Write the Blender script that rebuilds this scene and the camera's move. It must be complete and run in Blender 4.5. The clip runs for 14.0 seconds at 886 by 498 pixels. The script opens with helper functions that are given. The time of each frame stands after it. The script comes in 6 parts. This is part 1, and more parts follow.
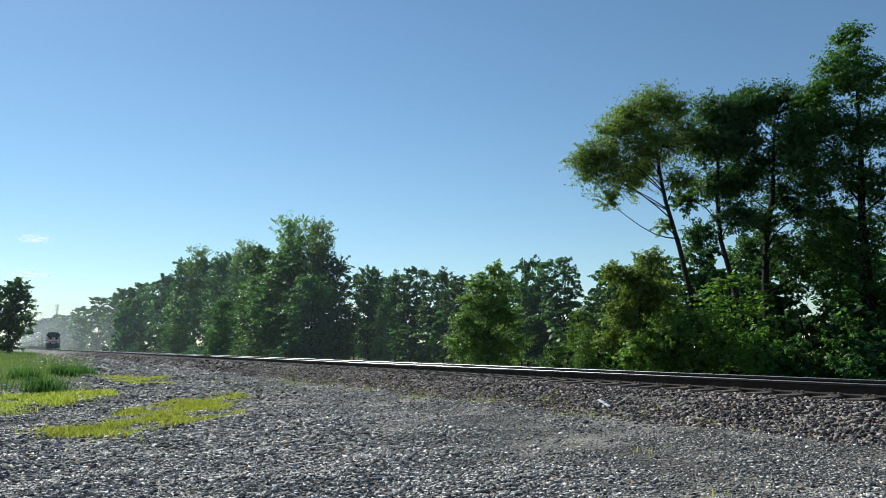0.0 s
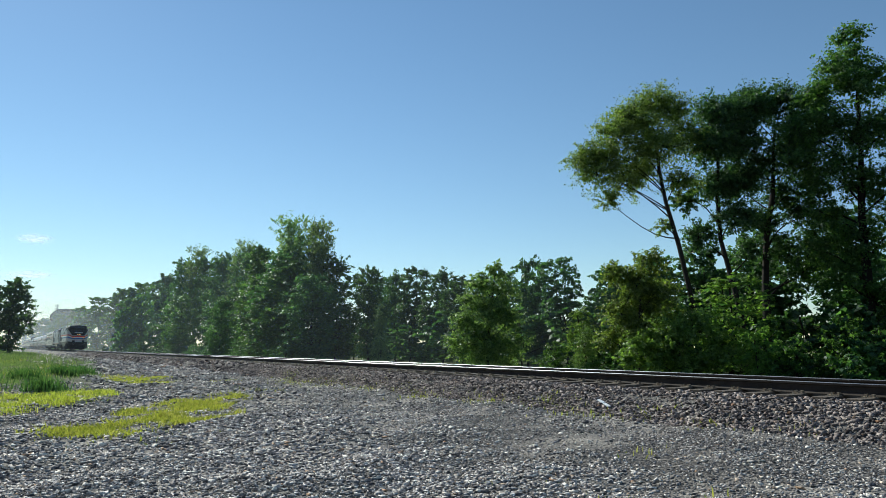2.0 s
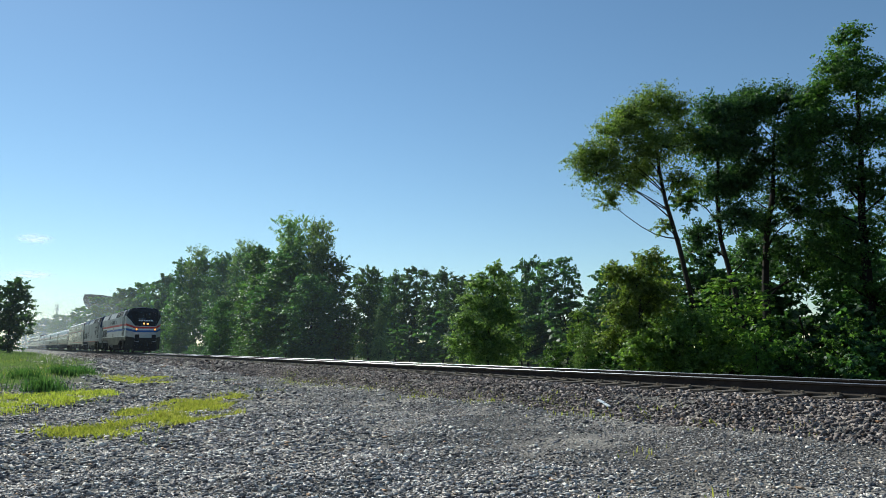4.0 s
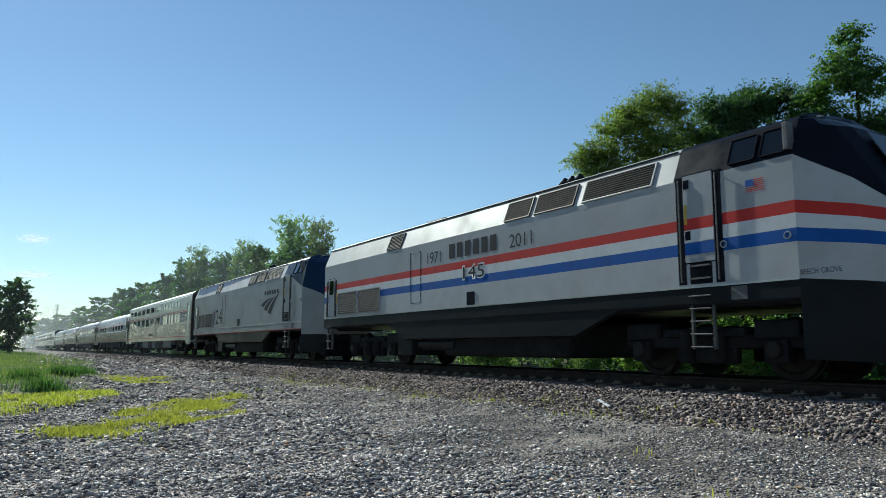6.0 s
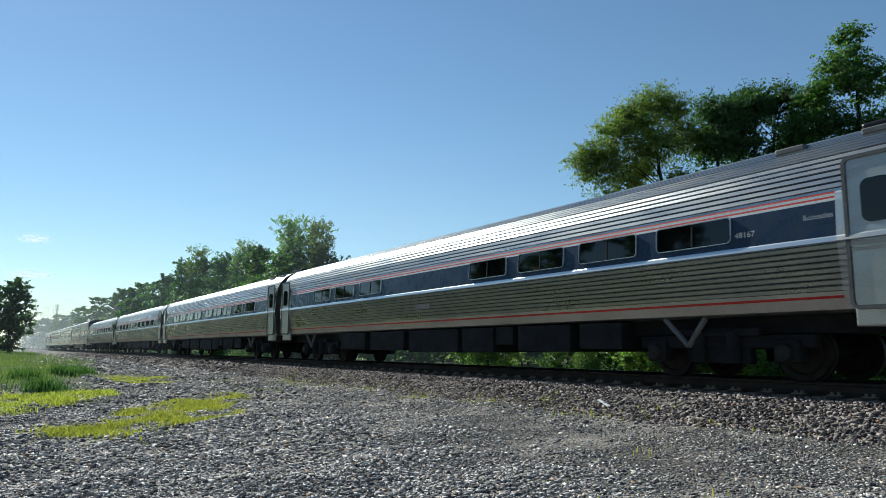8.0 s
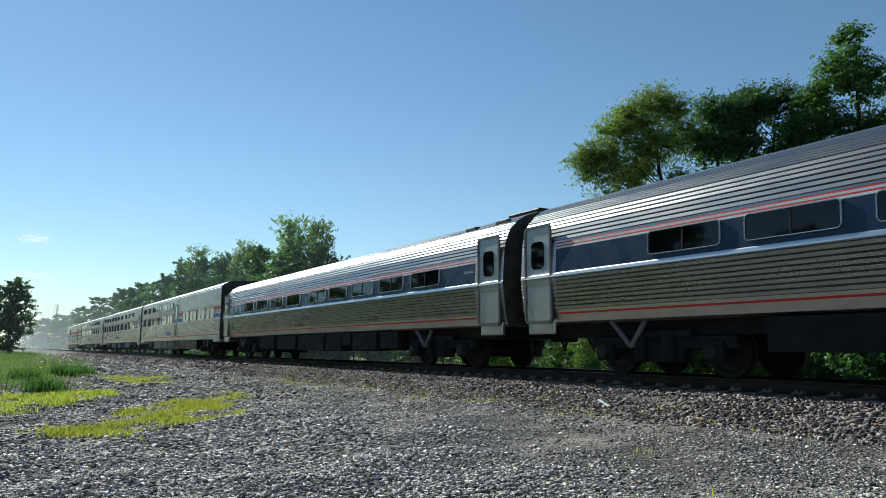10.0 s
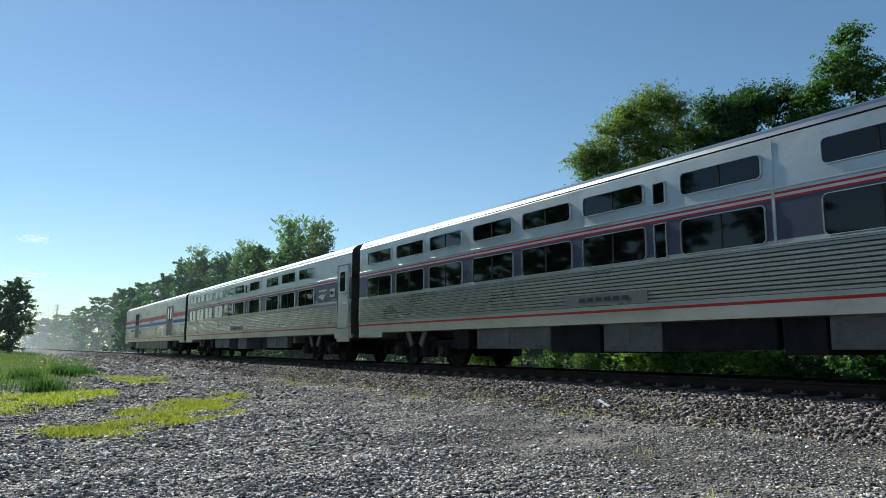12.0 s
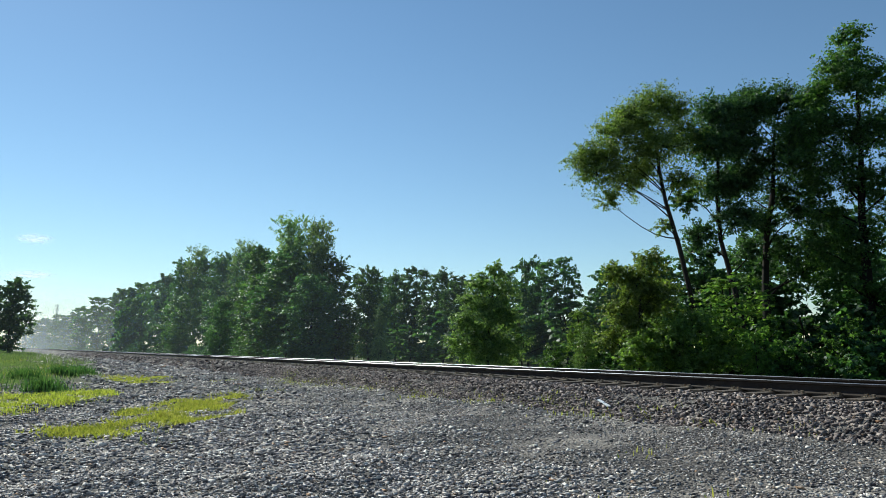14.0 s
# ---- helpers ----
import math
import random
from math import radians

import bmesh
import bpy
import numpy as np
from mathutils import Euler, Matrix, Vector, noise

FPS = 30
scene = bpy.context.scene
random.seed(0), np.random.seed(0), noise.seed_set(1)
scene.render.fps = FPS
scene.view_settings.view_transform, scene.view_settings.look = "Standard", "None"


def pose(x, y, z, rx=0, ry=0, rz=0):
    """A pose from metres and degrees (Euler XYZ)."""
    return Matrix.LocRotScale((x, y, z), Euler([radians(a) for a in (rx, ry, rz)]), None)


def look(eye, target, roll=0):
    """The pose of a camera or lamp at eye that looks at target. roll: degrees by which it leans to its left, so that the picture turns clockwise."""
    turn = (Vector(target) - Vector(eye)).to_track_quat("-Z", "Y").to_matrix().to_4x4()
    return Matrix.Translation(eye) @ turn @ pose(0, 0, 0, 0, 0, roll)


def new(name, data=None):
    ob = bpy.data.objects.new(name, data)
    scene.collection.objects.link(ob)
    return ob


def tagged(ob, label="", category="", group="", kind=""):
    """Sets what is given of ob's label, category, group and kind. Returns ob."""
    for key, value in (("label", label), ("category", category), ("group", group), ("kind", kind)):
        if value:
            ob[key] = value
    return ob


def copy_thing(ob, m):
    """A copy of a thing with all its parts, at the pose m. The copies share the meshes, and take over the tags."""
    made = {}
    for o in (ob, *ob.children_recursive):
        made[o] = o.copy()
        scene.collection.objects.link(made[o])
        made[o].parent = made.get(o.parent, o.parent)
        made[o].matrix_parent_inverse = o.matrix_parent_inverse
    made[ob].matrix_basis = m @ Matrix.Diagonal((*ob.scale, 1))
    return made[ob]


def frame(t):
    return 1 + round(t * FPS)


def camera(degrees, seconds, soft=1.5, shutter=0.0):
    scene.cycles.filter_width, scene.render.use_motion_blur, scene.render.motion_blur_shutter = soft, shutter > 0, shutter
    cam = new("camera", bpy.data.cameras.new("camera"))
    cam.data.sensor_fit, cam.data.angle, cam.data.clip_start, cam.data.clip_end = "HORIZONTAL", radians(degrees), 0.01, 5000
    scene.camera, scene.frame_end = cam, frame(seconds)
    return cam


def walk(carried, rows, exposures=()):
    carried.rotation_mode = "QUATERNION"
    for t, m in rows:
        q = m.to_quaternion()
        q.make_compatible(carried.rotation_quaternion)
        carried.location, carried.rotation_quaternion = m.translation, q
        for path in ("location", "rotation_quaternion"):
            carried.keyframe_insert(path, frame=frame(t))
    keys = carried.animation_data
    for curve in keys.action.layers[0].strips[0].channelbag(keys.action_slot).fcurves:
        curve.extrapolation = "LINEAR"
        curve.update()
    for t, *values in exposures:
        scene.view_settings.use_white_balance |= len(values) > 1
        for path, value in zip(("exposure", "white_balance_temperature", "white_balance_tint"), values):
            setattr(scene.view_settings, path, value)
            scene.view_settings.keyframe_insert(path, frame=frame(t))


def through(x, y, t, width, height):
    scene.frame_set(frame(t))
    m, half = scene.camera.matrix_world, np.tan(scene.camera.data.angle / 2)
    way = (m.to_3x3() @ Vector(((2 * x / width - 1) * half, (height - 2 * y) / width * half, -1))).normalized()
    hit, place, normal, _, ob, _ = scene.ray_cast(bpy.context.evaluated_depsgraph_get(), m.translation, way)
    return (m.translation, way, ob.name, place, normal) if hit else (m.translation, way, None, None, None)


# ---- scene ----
# ---- camera ----
EYE = Vector((0.0, 0.0, 0.518))
HEADING, PITCH = radians(-58.344), radians(7.885)
AHEAD = Vector((math.sin(HEADING) * math.cos(PITCH), math.cos(HEADING) * math.cos(PITCH), math.sin(PITCH)))
cam = camera(63.63, 14.0, soft=0.7, shutter=0.02)
walk(cam, [(0, look(EYE, EYE + AHEAD * 10, 0.1)), (14, look(EYE, EYE + AHEAD * 10, 0.1))], [(0, 0.26, 5800, -1), (14, 0.26, 5800, -1)])

TRACK_Y = 11.77          # centre line of the track; the rail heads' top is z = 0
# ---- light ----
SUN_EL, SUN_X, SUN_Y = radians(33), -0.997, -0.070
world = bpy.data.worlds.new("sky")
scene.world = world
world.use_nodes = True
wn = world.node_tree.nodes
sky = wn.new("ShaderNodeTexSky")
sky.sky_type, sky.sun_disc = "NISHITA", False
sky.sun_elevation, sky.sun_rotation = SUN_EL, math.atan2(SUN_X, SUN_Y)
sky.air_density, sky.dust_density, sky.ozone_density = 1.05, 0.03, 1.9
wn["Background"].inputs["Strength"].default_value = 0.083
world.node_tree.links.new(sky.outputs[0], wn["Background"].inputs[0])
sun = new("sun", bpy.data.lights.new("sun", "SUN"))
sun.data.energy, sun.data.angle, sun.data.color = 5.0, radians(0.55), (1.0, 0.93, 0.80)
sun.matrix_world = look(Vector((SUN_X * 60, SUN_Y * 60, math.tan(SUN_EL) * 60)), Vector((0, 0, 0)))


# ---- materials ----
def material(name, base=(0.5, 0.5, 0.5), rough=0.6, metal=0.0, spec=0.5):
    m = bpy.data.materials.new(name)
    m.use_nodes = True
    b = m.node_tree.nodes["Principled BSDF"]
    b.inputs["Base Color"].default_value = (*base, 1)
    b.inputs["Roughness"].default_value = rough
    b.inputs["Metallic"].default_value = metal
    b.inputs["Specular IOR Level"].default_value = spec
    return m


def node(m, kind, **values):
    n = m.node_tree.nodes.new(kind)
    for key, value in values.items():
        n.inputs[key].default_value = value
    return n


def link(m, a, b):
    m.node_tree.links.new(a, b)


def ramp(m, fac, stops):
    n = m.node_tree.nodes.new("ShaderNodeValToRGB")
    while len(n.color_ramp.elements) < len(stops):
        n.color_ramp.elements.new(0.5)
    for e, (p, c) in zip(n.color_ramp.elements, stops):
        e.position, e.color = p, (*c, 1)
    link(m, fac, n.inputs[0])
    return n.outputs[0]


def weathered(name, base, rough=0.5, metal=0.0, scale=3.0, amount=0.25, bump=0.0, fine=40.0, stretch=(1, 1, 1), spec=0.3):
    """A paint or metal with broad stains, fine grain and a slight relief."""
    m = material(name, base, rough, metal, spec)
    b = m.node_tree.nodes["Principled BSDF"]
    at = node(m, "ShaderNodeTexCoord")
    mp = node(m, "ShaderNodeMapping", Scale=stretch)
    link(m, at.outputs["Object"], mp.inputs[0])
    n1 = node(m, "ShaderNodeTexNoise", Scale=scale, Detail=6.0, Roughness=0.6)
    n2 = node(m, "ShaderNodeTexNoise", Scale=fine, Detail=3.0)
    link(m, mp.outputs[0], n1.inputs["Vector"])
    link(m, mp.outputs[0], n2.inputs["Vector"])
    mix = m.node_tree.nodes.new("ShaderNodeMath")
    mix.operation = "MULTIPLY_ADD"
    mix.inputs[1].default_value = 0.35
    link(m, n2.outputs[0], mix.inputs[0])
    link(m, n1.outputs[0], mix.inputs[2])
    dark = tuple(c * (1 - amount) * f for c, f in zip(base, (0.98, 0.95, 0.9)))
    lite = tuple(min(1, c * (1 + amount * 0.35)) for c in base)
    link(m, ramp(m, mix.outputs[0], [(0.45, dark), (0.75, base), (0.95, lite)]), b.inputs["Base Color"])
    rr = ramp(m, mix.outputs[0], [(0.4, (min(1, rough + 0.15),) * 3), (0.9, (max(0.05, rough - 0.08),) * 3)])
    link(m, rr, b.inputs["Roughness"])
    if bump:
        bp = node(m, "ShaderNodeBump", Strength=1.0, Distance=bump)
        link(m, n1.outputs[0], bp.inputs["Height"])
        link(m, bp.outputs[0], b.inputs["Normal"])
    return m


def leaf_material(name, dark, mid, lite, through=0.45):
    m = material(name)
    nt = m.node_tree
    nt.nodes.remove(nt.nodes["Principled BSDF"])
    geo = node(m, "ShaderNodeNewGeometry")
    col = ramp(m, geo.outputs["Random Per Island"], [(0.0, dark), (0.55, mid), (1.0, lite)])
    info = node(m, "ShaderNodeObjectInfo")
    hsv = node(m, "ShaderNodeHueSaturation")
    mr = node(m, "ShaderNodeMapRange", **{"To Min": 0.75, "To Max": 1.2})
    link(m, info.outputs["Random"], mr.inputs[0])
    link(m, mr.outputs[0], hsv.inputs["Value"])
    mr2 = node(m, "ShaderNodeMapRange", **{"To Min": 0.485, "To Max": 0.515})
    link(m, info.outputs["Random"], mr2.inputs[0])
    link(m, mr2.outputs[0], hsv.inputs["Hue"])
    link(m, col, hsv.inputs["Color"])
    d = node(m, "ShaderNodeBsdfPrincipled", Roughness=0.5)
    d.inputs["Specular IOR Level"].default_value = 0.35
    t = node(m, "ShaderNodeBsdfTranslucent")
    warm = node(m, "ShaderNodeMix")
    warm.data_type, warm.blend_type = "RGBA", "MULTIPLY"
    warm.inputs[0].default_value = 1.0
    link(m, hsv.outputs[0], warm.inputs[6])
    warm.inputs[7].default_value = (1.6, 1.95, 0.7, 1)
    link(m, hsv.outputs[0], d.inputs["Base Color"])
    link(m, warm.outputs[2], t.inputs["Color"])
    mix = node(m, "ShaderNodeMixShader", Fac=through)
    link(m, d.outputs[0], mix.inputs[1])
    link(m, t.outputs[0], mix.inputs[2])
    link(m, mix.outputs[0], nt.nodes["Material Output"].inputs[0])
    return m


LEAF = leaf_material("leaf_green", (0.040, 0.080, 0.028), (0.075, 0.135, 0.045), (0.14, 0.22, 0.075), 0.5)
LEAF_DARK = leaf_material("leaf_dark", (0.034, 0.070, 0.036), (0.060, 0.110, 0.052), (0.11, 0.175, 0.078), 0.46)
LEAF_YELLOW = leaf_material("leaf_young", (0.085, 0.13, 0.036), (0.14, 0.20, 0.058), (0.22, 0.285, 0.09), 0.5)
LEAF_WARM = leaf_material("leaf_warm_green", (0.085, 0.11, 0.036), (0.15, 0.185, 0.062), (0.25, 0.28, 0.105), 0.55)
LEAF_GREY = leaf_material("leaf_silver", (0.085, 0.125, 0.058), (0.15, 0.205, 0.09), (0.26, 0.32, 0.15), 0.5)
GRASS = leaf_material("grass_blades", (0.19, 0.20, 0.05), (0.32, 0.305, 0.075), (0.50, 0.42, 0.16), 0.45)
GRASS_TALL = leaf_material("meadow_grass", (0.08, 0.105, 0.055), (0.13, 0.155, 0.085), (0.22, 0.235, 0.14), 0.35)
BARK = weathered("bark", (0.036, 0.030, 0.025), 0.95, 0, 6, 0.5, 0.03, 30, (1, 1, 0.25), 0.1)
STEEL_RAIL = weathered("rail_side_rust", (0.045, 0.032, 0.026), 0.75, 0.1, 4, 0.4, 0.0, 60)
RAIL_TOP = weathered("rail_top_polished", (0.26, 0.26, 0.275), 0.42, 1.0, 2, 0.2, 0, 60, (0.1, 1, 1))
TIE = weathered("tie_wood", (0.13, 0.10, 0.08), 0.9, 0, 4, 0.5, 0.01, 60, (3, 0.5, 1))
PLATE = weathered("tie_plate_rust", (0.30, 0.24, 0.18), 0.8, 0.2, 8, 0.4, 0, 60)
# grimy steel, its tone lowered to carry the shade under the cars
GUTTED = weathered("underframe_grime_and_shade", (0.010, 0.010, 0.012), 0.75, 0.1, 3, 0.4, 0, 40)


def stone_material(name, tint=(1.0, 1.0, 1.0)):
    m = material(name, rough=0.9, spec=0.15)
    b = m.node_tree.nodes["Principled BSDF"]
    geo = node(m, "ShaderNodeNewGeometry")
    col = ramp(m, geo.outputs["Random Per Island"], [(0.0, (0.065, 0.058, 0.060)), (0.4, (0.315, 0.28, 0.27)), (0.75, (0.60, 0.54, 0.51)), (0.95, (0.84, 0.77, 0.70)), (1.0, (0.42, 0.26, 0.16))])
    at = node(m, "ShaderNodeTexCoord")
    n = node(m, "ShaderNodeTexNoise", Scale=70.0, Detail=4.0)
    link(m, at.outputs["Object"], n.inputs["Vector"])
    mul = node(m, "ShaderNodeMix")
    mul.data_type, mul.blend_type = "RGBA", "MULTIPLY"
    link(m, col, mul.inputs[6])
    link(m, ramp(m, n.outputs[0], [(0.3, tuple(0.5 * c for c in tint)), (0.7, tuple(1.3 * c for c in tint))]), mul.inputs[7])
    mul.inputs[0].default_value = 0.85
    link(m, mul.outputs[2], b.inputs["Base Color"])
    return m


STONE = stone_material("crushed_stone")
BALLAST = stone_material("track_ballast", (0.46, 0.405, 0.395))


# ---- mesh helpers ----
def mesh_np(name, verts, faces, mats=(), index=None):
    """A mesh from numpy arrays: verts (n, 3), faces (m, k)."""
    me = bpy.data.meshes.new(name)
    v, f = np.asarray(verts, np.float32), np.asarray(faces, np.int32)
    me.vertices.add(len(v))
    me.vertices.foreach_set("co", v.ravel())
    me.loops.add(f.size)
    me.loops.foreach_set("vertex_index", f.ravel())
    me.polygons.add(len(f))
    me.polygons.foreach_set("loop_start", np.arange(len(f), dtype=np.int32) * f.shape[1])
    if index is not None:
        me.polygons.foreach_set("material_index", np.asarray(index, np.int32))
    for m in mats:
        me.materials.append(m)
    me.update(calc_edges=True)
    return me


def part(name, bm, mat, parent, label="", at=None, smooth=False):
    """Links a bmesh as one mesh object under a thing or a part."""
    me = bpy.data.meshes.new(name)
    bm.to_mesh(me)
    bm.free()
    for m in mat if isinstance(mat, (list, tuple)) else (mat,):
        me.materials.append(m)
    if smooth:
        for p in me.polygons:
            p.use_smooth = True
    ob = new(name, me)
    ob.parent = parent
    if at is not None:
        ob.matrix_basis = at
    return tagged(ob, label)


def share(name, me, parent, at, label=""):
    """Another piece on a mesh that is already there."""
    ob = new(name, me)
    ob.parent = parent
    ob.matrix_basis = at
    return tagged(ob, label)


def box(bm, x0, x1, y0, y1, z0, z1, bevel=0.0, mi=0):
    r = bmesh.ops.create_cube(bm, size=1, matrix=Matrix.Translation(((x0 + x1) / 2, (y0 + y1) / 2, (z0 + z1) / 2)) @ Matrix.Diagonal((abs(x1 - x0), abs(y1 - y0), abs(z1 - z0), 1)))
    faces = {f for v in r["verts"] for f in v.link_faces}
    if bevel:
        edges = {e for f in faces for e in f.edges}
        r = bmesh.ops.bevel(bm, geom=list(edges), offset=bevel, segments=2, affect="EDGES", profile=0.5)
        faces |= set(r["faces"])
    for f in faces:
        if f.is_valid:
            f.material_index = mi
    return bm


def rod(bm, a, b, r0, r1=None, seg=8):
    a, b = Vector(a), Vector(b)
    d = b - a
    m = Matrix.Translation((a + b) / 2) @ d.to_track_quat("Z", "Y").to_matrix().to_4x4()
    bmesh.ops.create_cone(bm, cap_ends=True, segments=seg, radius1=r0, radius2=r0 if r1 is None else r1, depth=d.length, matrix=m)
    return bm


def tubes_np(paths, seg=6):
    """Tapered tubes round lists of (point, radius)."""
    V, F, base = [], [], 0
    ang = np.arange(seg) * 2 * np.pi / seg
    for path in paths:
        P = np.array([p for p, _ in path], float)
        T = np.gradient(P, axis=0)
        T /= np.linalg.norm(T, axis=1)[:, None] + 1e-9
        up = np.where(np.abs(T[:, 2:3]) > 0.9, [[1.0, 0, 0]], [[0, 0, 1.0]])
        U = np.cross(T, up)
        U /= np.linalg.norm(U, axis=1)[:, None] + 1e-9
        W = np.cross(T, U)
        for i, (_, r) in enumerate(path):
            V.append(P[i] + r * (np.cos(ang)[:, None] * U[i] + np.sin(ang)[:, None] * W[i]))
            if i:
                for k in range(seg):
                    k2 = (k + 1) % seg
                    F.append((base + (i - 1) * seg + k, base + (i - 1) * seg + k2, base + i * seg + k2, base + i * seg + k))
        base += len(path) * seg
    return np.concatenate(V), np.array(F)


# ---- ground ----
def gz(x, y):
    """The height of the ground."""
    x, y = np.asarray(x, float), np.asarray(y, float)
    z = np.interp(y, [-40, -3, 4, 8.0, 9.2, 10.1, 10.45, 13.1, 13.5, 14.6, 18, 30, 80], [-0.9, -0.82, -0.84, -0.72, -0.63, -0.31, -0.255, -0.255, -0.31, -0.75, -1.0, -1.1, -1.3])
    wob = 0.03 * np.sin(x * 0.9 + 1.3 * np.sin(y * 0.7)) + 0.02 * np.sin(x * 2.3 + y * 1.9)
    wob = wob + np.where(y < 5, 1.0, np.clip((7 - y) / 2, 0, 1)) * np.clip((40 + x) / 10, 0, 1) * (0.022 * np.sin(x * 3.1 + 2.0 * np.sin(y * 1.7)) + 0.016 * np.sin(y * 4.3 + x * 1.1))
    flat = np.where((y > 10.0) & (y < 13.6), 0.15, 1.0)
    bank = 0.25 * np.clip((-22 - x) / 12, 0, 1) * np.clip((4.5 - y) / 3, 0, 1)
    return z + wob * flat + bank


def ground_material():
    m = material("gravel_ground", rough=0.95, spec=0.15)
    b = m.node_tree.nodes["Principled BSDF"]
    at = node(m, "ShaderNodeTexCoord")
    vor = node(m, "ShaderNodeTexVoronoi", Scale=30.0)
    link(m, at.outputs["Object"], vor.inputs["Vector"])
    sep = node(m, "ShaderNodeSeparateColor")
    link(m, vor.outputs["Color"], sep.inputs[0])
    # stone tones, halved so the colour holds the shade between loose stones
    stones = ramp(m, sep.outputs[0], [(0.0, (0.028, 0.025, 0.025)), (0.6, (0.09, 0.08, 0.077)), (1.0, (0.24, 0.21, 0.19))])
    n1 = node(m, "ShaderNodeTexNoise", Scale=0.55, Detail=7.0, Roughness=0.65)
    link(m, at.outputs["Object"], n1.inputs["Vector"])
    n2 = node(m, "ShaderNodeTexNoise", Scale=160.0, Detail=3.0)
    link(m, at.outputs["Object"], n2.inputs["Vector"])
    fines = ramp(m, n2.outputs[0], [(0.3, (0.20, 0.172, 0.15)), (0.7, (0.52, 0.455, 0.395))])
    mixg = node(m, "ShaderNodeMix")
    mixg.data_type = "RGBA"
    link(m, ramp(m, n1.outputs[0], [(0.45, (0, 0, 0)), (0.62, (1, 1, 1))]), mixg.inputs[0])
    link(m, stones, mixg.inputs[6])
    link(m, fines, mixg.inputs[7])
    # meadow away from the gravel pad and beyond the track
    xyz = node(m, "ShaderNodeSeparateXYZ")
    link(m, at.outputs["Object"], xyz.inputs[0])
    far = node(m, "ShaderNodeMapRange", **{"From Min": 14.8, "From Max": 16.5})
    link(m, xyz.outputs["Y"], far.inputs[0])
    lx = node(m, "ShaderNodeMapRange", **{"From Min": -24.0, "From Max": -36.0})
    link(m, xyz.outputs["X"], lx.inputs[0])
    ly = node(m, "ShaderNodeMapRange", **{"From Min": 6.5, "From Max": 3.5})
    link(m, xyz.outputs["Y"], ly.inputs[0])
    both = node(m, "ShaderNodeMath")
    both.operation = "MULTIPLY"
    link(m, lx.outputs[0], both.inputs[0])
    link(m, ly.outputs[0], both.inputs[1])
    mx = node(m, "ShaderNodeMath")
    mx.operation = "MAXIMUM"
    link(m, far.outputs[0], mx.inputs[0])
    link(m, both.outputs[0], mx.inputs[1])
    n3 = node(m, "ShaderNodeTexNoise", Scale=1.5, Detail=8.0)
    link(m, at.outputs["Object"], n3.inputs["Vector"])
    green = ramp(m, n3.outputs[0], [(0.3, (0.06, 0.07, 0.025)), (0.7, (0.15, 0.16, 0.05))])
    mixm = node(m, "ShaderNodeMix")
    mixm.data_type = "RGBA"
    link(m, mx.outputs[0], mixm.inputs[0])
    link(m, mixg.outputs[2], mixm.inputs[6])
    link(m, green, mixm.inputs[7])
    link(m, mixm.outputs[2], b.inputs["Base Color"])
    bp = node(m, "ShaderNodeBump", Strength=0.9, Distance=0.03)
    link(m, vor.outputs["Distance"], bp.inputs["Height"])
    bp.invert = True
    link(m, bp.outputs[0], b.inputs["Normal"])
    return m


def build_ground():
    xs = np.concatenate([-np.geomspace(2500, 42, 30), np.arange(-40, 8.1, 0.25), np.geomspace(10, 2500, 24)])
    ys = np.concatenate([-np.geomspace(2500, 4.5, 22), np.arange(-4, 16.1, 0.2), np.geomspace(17, 2500, 30)])
    X, Y = np.meshgrid(xs, ys, indexing="ij")
    V = np.stack([X, Y, gz(X, Y)], -1).reshape(-1, 3)
    i, k = np.meshgrid(np.arange(len(xs) - 1), np.arange(len(ys) - 1), indexing="ij")
    a = (i * len(ys) + k).ravel()
    F = np.stack([a, a + len(ys), a + len(ys) + 1, a + 1], -1)
    ob = new("ground", mesh_np("ground", V, F, [ground_material()]))
    tagged(ob, "grey crushed-stone ground with a low ballast bank and meadow", "ground", kind="structure")
    return ob


GROUND = build_ground()


# ---- track ----
def build_track():
    track = tagged(new("railway_track"), "steel rails on timber ties in grey ballast", "railway track", kind="structure")
    track.location = (0, TRACK_Y, 0)
    prof = [(-0.076, -0.186), (0.076, -0.186), (0.076, -0.175), (0.02, -0.155), (0.009, -0.14), (0.009, -0.055), (0.036, -0.04), (0.037, -0.008), (0.028, 0.0), (-0.028, 0.0), (-0.037, -0.008), (-0.036, -0.04), (-0.009, -0.055), (-0.009, -0.14), (-0.02, -0.155), (-0.076, -0.175)]
    for side in (-1, 1):
        bm = bmesh.new()
        ends = [[bm.verts.new((x, py + side * 0.7525, pz)) for py, pz in prof] for x in (-1500, 400)]
        for k in range(len(prof)):
            k2 = (k + 1) % len(prof)
            f = bm.faces.new((ends[0][k], ends[1][k], ends[1][k2], ends[0][k2]))
            f.material_index = 1 if k in (7, 8, 9) else 0
        bmesh.ops.recalc_face_normals(bm, faces=bm.faces)
        part("rail", bm, [STEEL_RAIL, RAIL_TOP], track, "rusty steel rail with a polished top")
    return track


TRACK = build_track()


# ---- trees ----
FACING = 58.3            # turns a tree's own x axis across the line of sight


